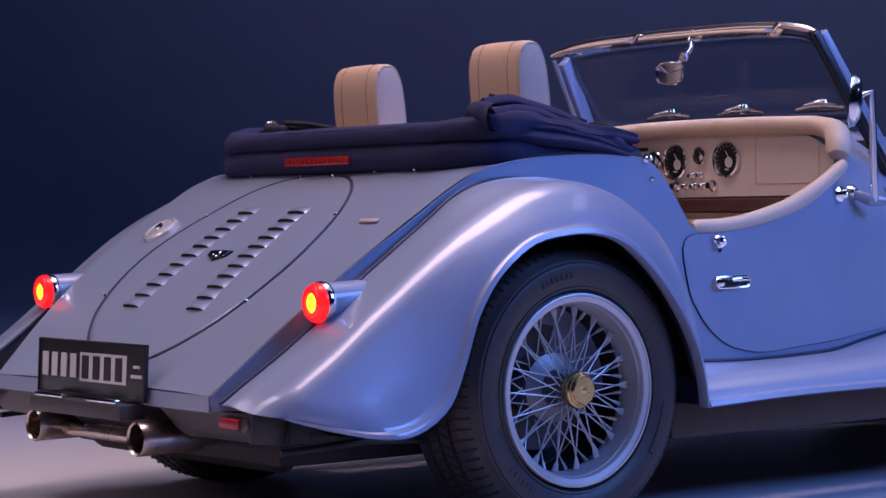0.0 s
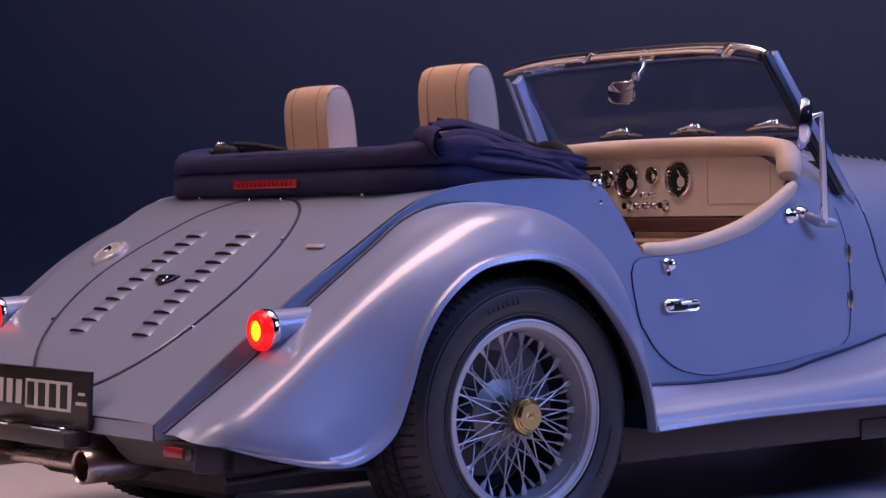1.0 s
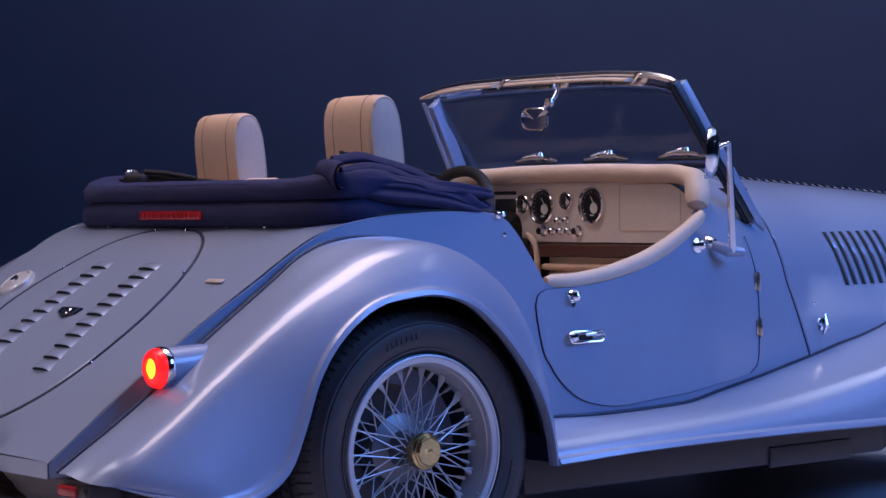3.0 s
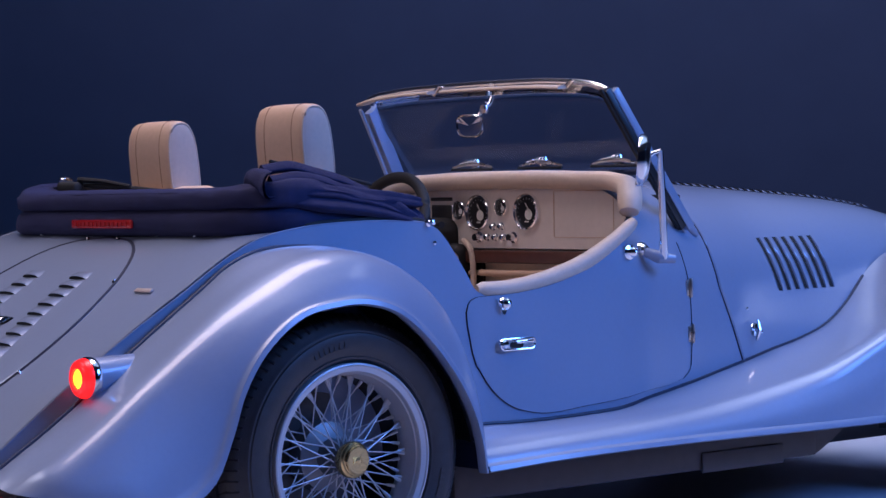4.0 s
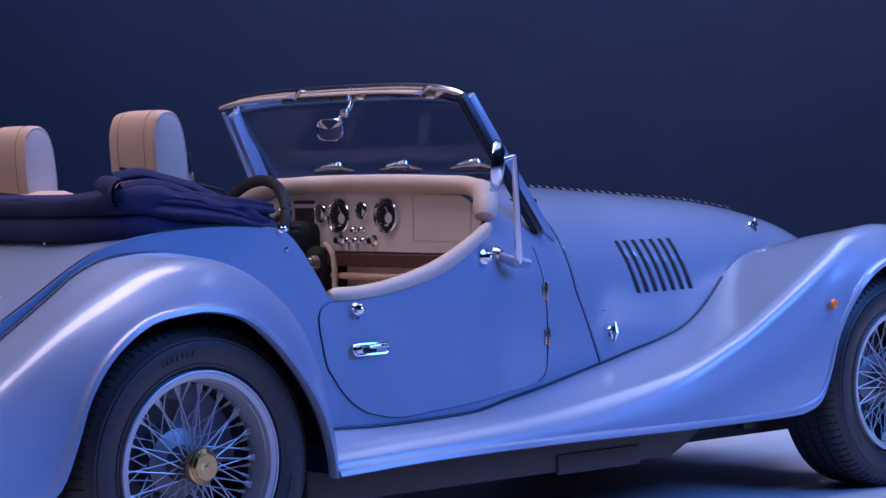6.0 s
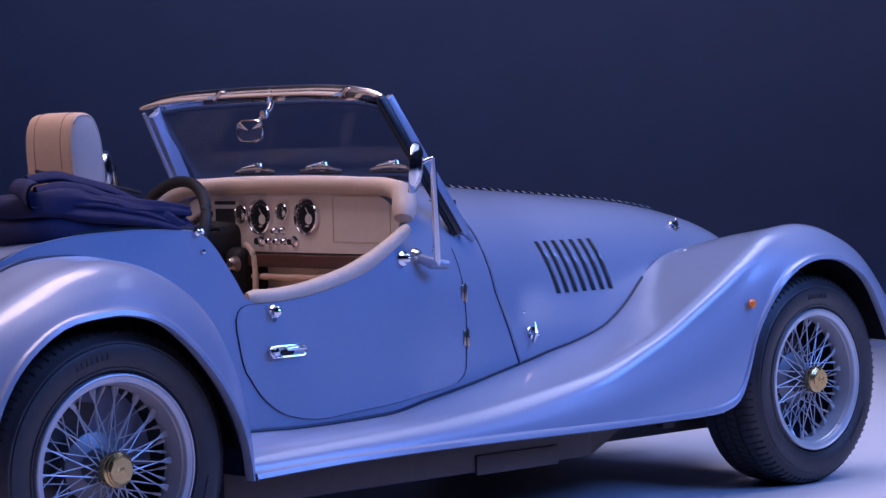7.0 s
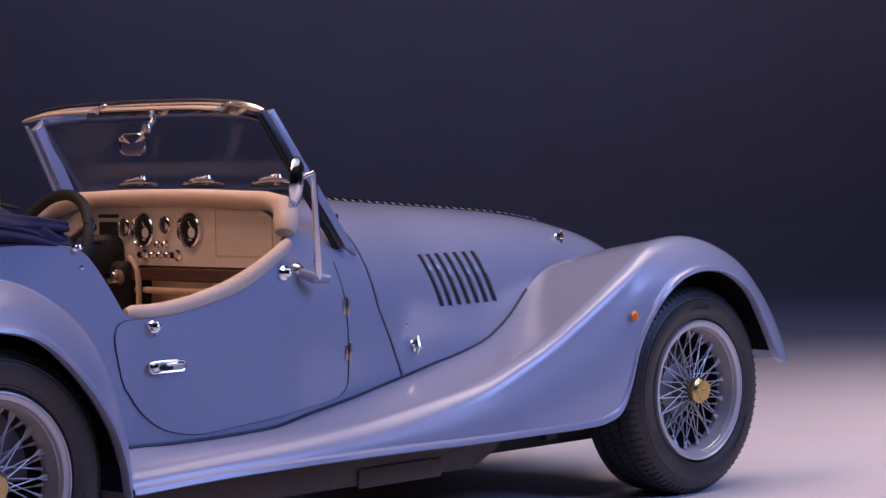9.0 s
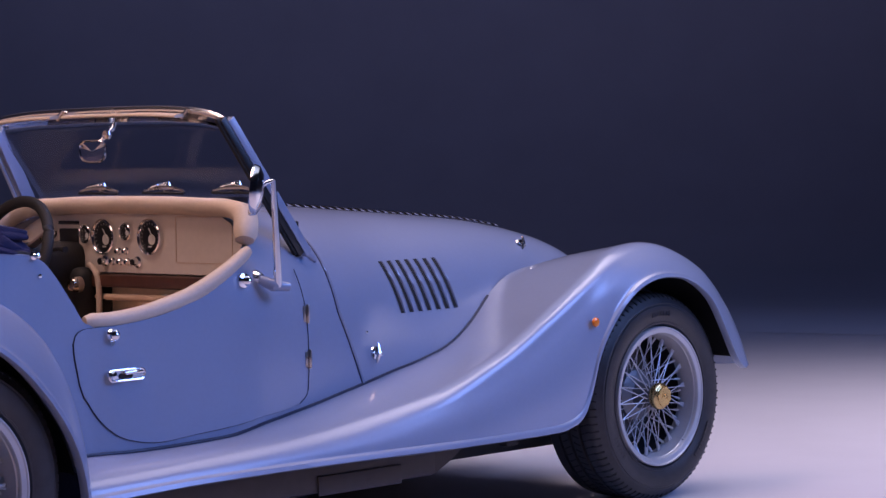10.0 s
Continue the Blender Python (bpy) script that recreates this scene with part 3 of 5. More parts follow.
def build_bonnet():
    bon = new("bonnet")
    bon.parent = car
    for s in (1, -1):
        rows = []
        for x in np.r_[np.linspace(1.305, 2.45, 26), np.linspace(2.5, 2.92, 16)]:
            col = []
            for v in np.linspace(0, 1, 30):
                a = v * math.pi / 2
                z = 0.36 if v == 0 else BON_Z + (bon_t(x) - BON_Z) * math.sin(a) ** (2 / bon_n(x))
                k = max(0.0, (1.75 - x) / 0.445)
                slant = x + (seam(z) + 0.003 - 1.305) * k
                col.append((slant, s * (0 if v == 1 else bonnet_y(slant, z)), z))
            rows.append(col)
        side = shell("bonnet_side", rows, PAINT, bon, 0.003, label="bonnet half with a row of slanted louvres")
        line = [(seam(z), z) for z in np.linspace(0.42, 0.88, 30)]
        for off, wide, mat, what in ((0.0, 0.0042, PAINT, "narrow painted bonnet joint strip"), (-0.0052, 0.0015, TRIM, ""), (0.0052, 0.0015, TRIM, "")):
            part("bonnet_joint", tube([(x + off, s * (bonnet_y(x + off, z) + 0.0030), z) for x, z in line] + [(seam(0.89) + off, s * y, bonnet_z(seam(0.89) + off, y) + 0.001) for y in (0.30, 0.2, 0.1, 0.0)], wide, 6), mat, bon, what)
        # slanted side louvres
        for i in range(7):
            top = (1.604 + 0.0412 * i, 0.741)
            low = (1.650 + 0.0412 * i, 0.600)
            pts = [(top[0] + (low[0] - top[0]) * k, top[1] + (low[1] - top[1]) * k) for k in np.linspace(0, 1, 9)]
            slot = grid([[(x - 0.0115, s * (bonnet_y(x - 0.0115, z) + 0.0028), z) for x, z in pts], [(x + 0.005, s * (bonnet_y(x + 0.005, z) + 0.0028), z) for x, z in pts]])
            part("louvre_slot", slot, BLACK, bon, "dark louvre opening", smooth=False)
            rr = [0.0045 * math.sin(math.pi * k) ** 0.4 + 0.001 for k in np.linspace(0.02, 0.98, 9)]
            part("louvre", tube([(x + 0.007, s * (bonnet_y(x, z) + 0.002), z) for x, z in pts], rr, 8), PAINT, bon)
    # piano hinge and the two rows of top louvres
    part("bonnet_hinge", tube([(x, 0, bon_t(x) + 0.003) for x in np.linspace(1.31, 2.60, 24)], 0.004, 8), CHROME, bon, "chrome centre hinge")
    rows = [[(0.022 * v, 0.045 * u, 0.0095 * math.sqrt(max(0, 1 - u * u)) * math.cos(v * math.pi / 2) ** 0.7) for u in np.linspace(-1, 1, 11)] for v in np.linspace(0, 1, 5)]
    hood = finish(bpy.data.meshes.new("louvre"), grid(rows))
    hood.materials.append(PAINT)
    rows = [[(0.001, 0.043 * u, 0.0) for u in np.linspace(-1, 1, 11)], [(0.001, 0.043 * u, 0.0085 * math.sqrt(max(0, 1 - u * u))) for u in np.linspace(-1, 1, 11)]]
    hole = finish(bpy.data.meshes.new("louvre_slot"), grid(rows), False)
    hole.materials.append(BLACK)
    for s in (1, -1):
        for i in range(34):
            x = 1.36 + i * 0.032
            y = s * 0.085
            slope = math.degrees(math.atan2(bon_t(x + 0.02) - bon_t(x - 0.02), 0.04))
            for me in (hood, hole):
                link(me.name, me, None, bon).matrix_basis = pose(x, y, bonnet_z(x, y) + 0.001, 0, -slope, 0)
    # catches
    for s in (1, -1):
        for x, z, k in ((1.487, 0.505, 1.0), (2.367, 0.76, 0.85)):
            y = bonnet_y(x, z)
            catch = new("bonnet_catch")
            catch.parent = car
            catch.matrix_basis = pose(x, s * (y + 0.003), z, 0, 0, 0)
            part("catch_plate", lathe([(0.0001, s * 0.005), (0.016 * k, s * 0.004), (0.018 * k, 0)], "y", 18), CHROME, catch)
            part("catch_lever", tube([(-0.004, s * 0.012, -0.026 * k), (0.0, s * 0.018, 0), (0.004, s * 0.010, 0.026 * k)], [0.004, 0.007, 0.003], 8), CHROME, catch)
            part("catch_arm", tube([(-0.018 * k, s * 0.008, 0.004), (0.018 * k, s * 0.010, -0.006)], 0.0045, 8), CHROME, catch)
        x, z = 1.45, 0.562
        part("bonnet_stud", lathe([(0.0001, s * 0.006), (0.004, s * 0.005), (0.005, 0)], "y", 10, at=(x, s * (bonnet_y(x, z) + 0.002), z)), CHROME, bon)
    # grille shell at the nose
    rows = []
    for k, dx in ((1.0, 0.0), (1.02, 0.012), (0.96, 0.022), (0.8, 0.018)):
        rows.append([(2.92 + dx, k * 0.18 * math.cos(a), 0.45 + k * 0.17 * math.sin(a)) for a in np.linspace(-math.pi / 2, 1.5 * math.pi, 40)][:-1])
    part("grille_shell", grid(rows, closed_u=True), CHROME, bon, "chrome grille surround")


build_bonnet()


def build_doors():
    low_pts = [(0.437, 0.57), (0.443, 0.52), (0.466, 0.462), (0.49, 0.425), (0.522, 0.394), (0.56, 0.374), (0.605, 0.364), (0.78, 0.368), (1.0, 0.386), (1.13, 0.400), (1.165, 0.410), (1.185, 0.43), (1.195, 0.47)]
    low = curve(*zip(*low_pts))
    high = curve([0.437, 0.445, 0.46, 0.50, 0.55, 0.63, 0.80, 0.914, 0.98, 1.02, 1.08, 1.12, 1.15, 1.17, 1.185, 1.195],
                 [0.60, 0.618, 0.628, 0.634, 0.636, 0.644, 0.683, 0.737, 0.77, 0.80, 0.80, 0.77, 0.735, 0.70, 0.65, 0.60])
    for s in (1, -1):
        door = new("door")
        door.parent = car
        xs = np.r_[np.linspace(0.437, 0.56, 16), np.linspace(0.60, 1.08, 20), np.linspace(1.10, 1.195, 12)]
        rows, edge = [], []
        for x in xs:
            a, b = low(x), high(x)
            rows.append([(x, s * (side_y(x, a + (b - a) * v) + 0.0045), a + (b - a) * v) for v in np.linspace(0, 1, 12)])
        panel = shell("door_panel", rows, PAINT, door, 0.004, label="low-cut door in pale blue-grey paint")
        loop = [(x, low(x)) for x in xs] + [(x, high(x)) for x in xs[::-1]]
        gap = [(x, s * (side_y(x, z) + 0.0030), z) for x, z in loop]
        part("door_gap", tube(gap + gap[:1], 0.0015, 6, cap=False), TRIM, door, "dark shut line round the door")
        # padded leather top rail
        rail = spline([(0.485, 0.652), (0.55, 0.652), (0.63, 0.660), (0.72, 0.678), (0.80, 0.700), (0.87, 0.730), (0.93, 0.764), (0.985, 0.800)], 30)
        part("door_pad", tube([(x, s * (side_y(x, 0.64) - 0.012), z - 0.004) for x, z in rail], [0.013] + [0.020] * 20 + [0.0195, 0.019, 0.0185, 0.018, 0.0175, 0.017, 0.0165, 0.016] + [0.012], 14), LEATHER, door, "cream leather padded door top")
        part("inner_panel", shell_rows_box(s), LEATHER_TAN, door)
        # handle
        x, z = 0.546, 0.522
        y = side_y(x, z) + 0.009
        def stadium(length, h, y0, y1, cx, cz, scale=1.0):
            ring = []
            for i in range(28):
                a = 2 * math.pi * i / 28
                ring.append((cx + math.copysign(length / 2 - h / 2, math.cos(a)) * (1 if abs(math.cos(a)) > 1e-6 else 0) + h / 2 * math.cos(a), cz + h / 2 * math.sin(a)))
            rows = [[(px, s * y0, pz) for px, pz in ring], [(px, s * (y1 - 0.002), pz) for px, pz in ring], [(cx + (px - cx) * 0.97, s * y1, cz + (pz - cz) * 0.86) for px, pz in ring]]
            return grid(rows, closed_u=True, cap=True)

        part("handle_plate", stadium(0.108, 0.027, y - 0.004, y + 0.005, x + 0.022, z + 0.001), CHROME, door, "chrome handle plate")
        edge = []
        for i in range(33):
            a = 2 * math.pi * i / 32
            edge.append((x + 0.022 + math.copysign(0.0405, math.cos(a)) * (1 if abs(math.cos(a)) > 1e-6 else 0) + 0.0125 * math.cos(a), s * (y + 0.005), z + 0.001 + 0.0125 * math.sin(a)))
        part("handle_rim", tube(edge, 0.0032, 8, cap=False), CHROME, door)
        part("handle_recess", stadium(0.042, 0.014, y + 0.003, y + 0.0064, x + 0.018, z - 0.001), DIAL, door)
        part("handle_lever", tube([(x + 0.012, s * (y + 0.010), z + 0.006), (x + 0.035, s * (y + 0.014), z + 0.007), (x + 0.058, s * (y + 0.013), z + 0.007), (x + 0.066, s * (y + 0.008), z + 0.006)], [0.0045, 0.005, 0.005, 0.0045], 12), CHROME, door, "chrome door handle")
        part("handle_lock", lathe([(0.0001, s * 0.009), (0.008, s * 0.008), (0.0105, s * 0.005), (0.0105, 0)], "y", 18, at=(x - 0.018, s * (y + 0.003), z + 0.001)), CHROME, door, "round chrome lock")
        x, z = 0.541, 0.615
        y = side_y(x, z) + 0.007
        bm = bmesh.new()
        tri = [(-0.020, 0.012), (0.020, 0.012), (0.004, -0.028), (-0.004, -0.028)]
        a = [bm.verts.new((x + p, s * (y - 0.002), z + q)) for p, q in tri]
        b = [bm.verts.new((x + p * 0.85, s * (y + 0.004), z + q * 0.85)) for p, q in tri]
        bm.faces.new(b)
        for i in range(4):
            bm.faces.new((a[i], a[(i + 1) % 4], b[(i + 1) % 4], b[i]))
        part("button_plate", bm, CHROME, door, smooth=False)
        part("door_button", lathe([(0.0001, s * 0.024), (0.008, s * 0.022), (0.013, s * 0.016), (0.012, s * 0.008), (0.015, s * 0.004), (0.016, 0)], "y", 20, at=(x, s * y, z + 0.001)), CHROME, door, "round chrome door button")
        for z in (0.627, 0.513):
            x = 1.190
            y = bonnet_y(x, z) + 0.0100
            bm = lathe([(0.0038, -0.024), (0.0046, -0.022), (0.0046, 0.022), (0.0038, 0.024)], "z", 12, at=(x, s * (y + 0.002), z))
            box(0.011, 0.003, 0.040, 0.001, (x - 0.008, s * y, z), bm)
            part("hinge", bm, STEEL, door, "small steel hinge")
        line = spline([(1.150, 0.404), (1.178, 0.422), (1.188, 0.47), (1.190, 0.55), (1.186, 0.65), (1.172, 0.74)], 30)
        part("front_shut_line", tube([(x, s * (max(side_y(x, z), bonnet_y(x, z)) + 0.0078), z) for x, z in line], 0.0012, 6), TRIM, door)


def shell_rows_box(s):
    return box(0.52, 0.02, 0.26, 0.006, (0.76, s * 0.545, 0.50))


build_doors()


def build_tail_lamps():
    for s in (1, -1):
        lamp = new("tail_lamp")
        lamp.parent = car
        y, z = s * 0.574, 0.513
        # pod that fades into the wing
        rows = []
        for k in np.linspace(0, 1, 12):
            x = -0.534 + 0.185 * k
            r = 0.0405 * (1 - 0.42 * k ** 1.5)
            zc = z + 0.006 * k + (0.041 - r) * 0.9
            rows.append([(x, y + r * math.cos(a), zc + r * math.sin(a)) for a in np.linspace(0, 2 * math.pi, 29)[:-1]])
        part("pod", grid(rows, closed_u=True, cap=True), PAINT, lamp, "tapered painted lamp pod")
        part("lamp_ring", lathe([(0.041, -0.532), (0.0432, -0.535), (0.0432, -0.546), (0.041, -0.549)], "x", 32, at=(0, y, z)), CHROME, lamp, "chrome lamp ring")
        part("red_lens", lathe([(0.041, -0.547), (0.040, -0.556), (0.036, -0.564), (0.028, -0.568), (0.021, -0.568), (0.020, -0.560)], "x", 32, at=(0, y, z)), REDLENS, lamp, "glowing red ring lens")
        part("amber_lens", lathe([(0.021, -0.562), (0.016, -0.566), (0.0001, -0.567)], "x", 24, at=(0, y, z)), AMBERLENS, lamp, "glowing amber centre")
        bm = box(0.010, 0.074, 0.023, 0.006, (-0.7235, s * 0.515, 0.279))
        part("rear_reflector", bm, REDPLASTIC, car, "dull red rear reflector").matrix_basis = pose(0, 0, 0, 0, 0, 0)
        part("reversing_lens", lathe([(0.0001, -0.012), (0.012, -0.010), (0.015, 0.0)], "x", 16, at=(-0.712, s * 0.566, 0.277)), DISC, car, "small round parking sensor")


build_tail_lamps()


def build_rear_details():
    plate = new("number_plate")
    plate.parent = car
    part("plate_back", box(0.006, 0.462, 0.114, 0.002, (0, 0, 0)), PLATEBLACK, plate, "black show plate with silver bars")
    bm = bmesh.new()
    for a, b in ((0.231, 0), (-0.231, 0)):
        box(0.009, 0.004, 0.118, 0, (-0.001, a, 0), bm)
    for z in (0.058, -0.058):
        box(0.009, 0.466, 0.004, 0, (-0.001, 0, z), bm)
    part("plate_rim", bm, DARK, plate, smooth=False)
    # two blocks of unreadable marking, as plain bars
    for i in range(4):
        part("marking_bar", box(0.002, 0.026, 0.052, 0, (-0.004, 0.200 - 0.042 * i, 0.004)), PLATESILVER, plate, smooth=False)
    part("marking_panel", box(0.002, 0.200, 0.062, 0, (-0.004, -0.057, 0.003)), PLATESILVER, plate, smooth=False)
    for i in range(4):
        part("marking_bar", box(0.002, 0.028, 0.050, 0, (-0.0056, 0.018 - 0.048 * i, 0.003)), PLATEBLACK, plate, smooth=False)
    part("emblem_bar", box(0.002, 0.044, 0.007, 0, (-0.004, -0.198, -0.008)), PLATESILVER, plate, smooth=False)
    part("emblem_shape", box(0.002, 0.026, 0.006, 0, (-0.004, -0.198, 0.012)), PLATESILVER, plate, smooth=False)
    plate.matrix_basis = pose(-0.745, 0, 0.365, 0, 3, 0)
    bm = box(0.064, 0.40, 0.034, 0.006, (-0.760, 0.0, 0.284))
    part("plate_bracket", bm, GREY, car, "dark plate bracket with lamp")
    for y in (0.115, -0.115):
        part("plate_lamp", box(0.044, 0.125, 0.010, 0.003, (-0.768, y, 0.303), rot=(0, 8, 0)), CHROME, car, "chrome plate lamp")
    part("deck_script", box(0.012, 0.062, 0.004, 0.0012, (0, 0, 0)), SCRIPT, car, "small pale bronze script bar").matrix_basis = pose(-0.308, -0.418, deck(-0.308) + 0.007, 0, -32, 0)
    for s in (1, -1):
        pipe = new("exhaust")
        pipe.parent = car
        y, z = s * 0.225, 0.231
        part("tail_pipe", lathe([(0.028, -0.61), (0.0355, -0.625), (0.0365, -0.75), (0.0365, -0.766), (0.0345, -0.770), (0.031, -0.766), (0.031, -0.66)], "x", 32, at=(0, y, z)), STEEL, pipe, "brushed steel tail pipe")
        part("pipe_inside", lathe([(0.031, -0.67), (0.0001, -0.67)], "x", 24, at=(0, y, z)), BLACK, pipe)
        part("pipe_run", tube([(-0.63, y, z), (-0.58, y * 0.9, z - 0.005), (-0.50, y * 0.7, z - 0.01), (-0.2, y * 0.6, z)], 0.024, 12), STEEL, pipe)
    part("silencer", tube([(-0.50, 0.40, 0.205), (-0.50, 0.36, 0.205), (-0.50, -0.36, 0.205), (-0.50, -0.40, 0.205)], [0.03, 0.055, 0.055, 0.03], 16), UNDER, car)
    part("cross_pipe", tube([(-0.70, 0.22, 0.222), (-0.70, -0.22, 0.222)], 0.016, 10), STEEL, car)
    # slotted bracket under each wing
    for s in (1, -1):
        part("slotted_bracket", box(0.34, 0.006, 0.046, 0.002, (-0.47, s * 0.60, 0.250), rot=(0, 4, 0)), UNDER, car, "dark slotted bracket under the wing")
        for k in range(4):
            part("bracket_slot", box(0.035, 0.003, 0.010, 0.001, (-0.575 + 0.068 * k, s * 0.604, 0.254 - 0.005 * k)), BLACK, car, smooth=False)
        part("bracket_rail", tube([(-0.66, s * 0.60, 0.222), (-0.45, s * 0.61, 0.232), (-0.30, s * 0.60, 0.222)], 0.007, 8), UNDER, car)
    # chassis
    part("chassis", box(3.2, 0.86, 0.07, 0.01, (1.05, 0, 0.205)), UNDER, car)
    part("rear_subframe", box(0.34, 1.0, 0.10, 0.02, (-0.42, 0, 0.27)), UNDER, car)
    part("rear_axle", tube([(0, 0.6, 0.30), (0, 0.2, 0.29), (0, -0.2, 0.29), (0, -0.6, 0.30)], [0.035, 0.045, 0.045, 0.035], 12), UNDER, car)
    part("front_axle", tube([(2.52, 0.56, 0.27), (2.52, -0.56, 0.27)], 0.025, 10), UNDER, car)
    for s in (1, -1):
        part("sill_box", box(1.24, 0.05, 0.085, 0.012, (0.99, s * 0.60, 0.218)), SILL, car, "dark sill under the running board")
        bm = bmesh.new()
        ends = [(1.60, 0.178), (1.605, 0.258), (1.78, 0.258), (1.72, 0.240), (1.66, 0.205)]
        a, b = [[bm.verts.new((x, s * y, z)) for x, z in ends] for y in (0.580, 0.622)]
        bm.faces.new(a)
        bm.faces.new(b)
        for i in range(5):
            bm.faces.new((a[i], a[(i + 1) % 5], b[(i + 1) % 5], b[i]))
        part("sill_end", bm, SILL, car, "tapered front end of the sill", smooth=False)
        part("sill_cover", box(0.30, 0.008, 0.05, 0.003, (1.32, s * 0.628, 0.195)), SILL, car)
        part("jack_bracket", box(0.05, 0.03, 0.03, 0.004, (1.93, s * 0.60, 0.235)), UNDER, car)
        part("arm_rod", tube([(1.5, s * 0.5, 0.22), (1.9, s * 0.52, 0.235), (2.3, s * 0.5, 0.25)], 0.012, 8), UNDER, car)
        part("snap_stud", lathe([(0.0001, s * 0.006), (0.005, s * 0.005), (0.006, 0)], "y", 10, at=(0.361, s * (side_y(0.361, 0.76) + 0.002), 0.76)), CHROME, car)
        part("hood_peg", lathe([(0.0001, s * 0.022), (0.006, s * 0.020), (0.005, s * 0.006), (0.010, s * 0.003), (0.010, 0)], "y", 12, at=(0.352, s * (side_y(0.352, 0.80) + 0.0), 0.806)), CHROME, car)


build_rear_details()


# ---- wheels ----
def build_wheel():
    wheel = new("wheel")
    # outer side faces -y
    R, yo, yi = 0.305, -0.010, 0.195
    prof = [(0.198, yo + 0.020), (0.206, yo + 0.006), (0.220, yo - 0.004), (0.255, yo - 0.011), (0.266, yo - 0.0085), (0.268, yo - 0.0055), (0.272, yo - 0.0055), (0.277, yo - 0.002), (0.279, yo + 0.001), (0.290, yo + 0.007), (0.299, yo + 0.018)]
    for k in range(4):
        a = yo + 0.030 + k * 0.040
        prof += [(R - 0.001 - (0.001 if k in (0, 3) else 0), a), (R, a + 0.015), (R - 0.001, a + 0.029), (R - 0.009, a + 0.0305), (R - 0.009, a + 0.0385)] if k < 3 else [(R - 0.001, a), (R - 0.003, a + 0.03)]
    prof += [(0.294, yi - 0.016), (0.272, yi + 0.002), (0.245, yi + 0.008), (0.21, yi - 0.002), (0.198, yi - 0.02)]
    part("tyre", lathe(prof, "y", 96), TYRE, wheel, "black road tyre", angle=32)
    part("bead_ring", lathe([(0.208, yo + 0.006), (0.212, yo - 0.0035), (0.2165, yo - 0.0050), (0.2185, yo - 0.0020)], "y", 96), TYRE, wheel)
    mark = finish(bpy.data.meshes.new("sidewall_mark"), box(0.0080, 0.0016, 0.0150, 0.0, (0, yo - 0.0100, 0.244)), False)
    mark.materials.append(TYRE)
    for start, count in ((-24, 7), (100, 9), (215, 6)):
        for k in range(count):
            link("sidewall_mark", mark, None, wheel).matrix_basis = pose(0, 0, 0, 0, start + 3.2 * k, 0)
    # cross cuts in the tread ribs, too fine to count
    bm = bmesh.new()
    for rib, (yc, long, lean, top) in enumerate(((yo + 0.044, 0.030, 16, R - 0.0002), (yo + 0.084, 0.024, -20, R + 0.0006), (yo + 0.124, 0.024, 20, R + 0.0006), (yo + 0.018, 0.030, 0, R - 0.0058))):
        for i in range(84):
            a = 360 * (i + 0.37 * rib) / 84
            m = pose(0, yc, 0) @ pose(0, 0, 0, 0, a, 0) @ pose(0, 0, top - 0.003, 32 if rib == 3 else 0, 0, lean)
            own = bmesh.new()
            bmesh.ops.create_cube(own, size=1, matrix=m @ Matrix.Diagonal((0.0040, long, 0.006, 1)))
            join(own, bm)
    tagged(part("tread_cut", bm, BLACK, wheel, smooth=False), kind="stuff")
    rim = [(0.2035, yo + 0.012), (0.2045, yo - 0.001), (0.2030, yo - 0.006), (0.1995, yo - 0.007), (0.1965, yo - 0.004), (0.1860, yo - 0.001), (0.1835, yo + 0.003), (0.1828, yo + 0.009), (0.1805, yo + 0.012), (0.1795, yo + 0.022), (0.1775, yo + 0.040), (0.1755, yo + 0.046), (0.1740, yo + 0.058), (0.1760, yo + 0.066)]
    part("rim", lathe(rim, "y", 96), SILVER, wheel, "silver painted wire wheel rim", angle=26)
    part("rim_well", lathe([(0.1760, yo + 0.066), (0.179, yo + 0.08), (0.180, yo + 0.17), (0.198, yo + 0.185)], "y", 64), UNDER, wheel)
    hub = [(0.0001, yo + 0.004), (0.030, yo + 0.006), (0.034, yo + 0.014), (0.036, yo + 0.030), (0.034, yo + 0.050), (0.040, yo + 0.072), (0.062, yo + 0.078), (0.074, yo + 0.084), (0.076, yo + 0.090), (0.076, yo + 0.122), (0.03, yo + 0.13)]
    part("hub", lathe(hub, "y", 40), HUB, wheel, "silver hub")
    # eight-sided knock-off cap
    part("hub_cap", lathe([(0.0001, yo - 0.0150), (0.0300, yo - 0.0150), (0.0325, yo - 0.0130), (0.0335, yo - 0.010), (0.0375, yo - 0.007), (0.0390, yo - 0.003), (0.0390, yo + 0.006), (0.0360, yo + 0.014)], "y", 40), GOLD, wheel, "round brass hub cap", angle=30)
    part("cap_nut", lathe([(0.0260, yo - 0.0145), (0.0310, yo - 0.0165), (0.0290, yo - 0.0195), (0.0001, yo - 0.0195)], "y", 8), GOLD, wheel, smooth=False)
    bm = bmesh.new()
    for k in range(4):
        for t in (1, -1):
            box(0.010 - 0.0015 * k, 0.0012, 0.0022, 0, (t * 0.0105, yo - 0.0200, 0.006 - 0.0035 * k), bm, rot=(0, t * 18, 0))
    bm = lathe([(0.0001, yo - 0.0215), (0.0060, yo - 0.0210), (0.0072, yo - 0.0195)], "y", 16, bm)
    part("cap_emblem", bm, GOLD, wheel, smooth=False)
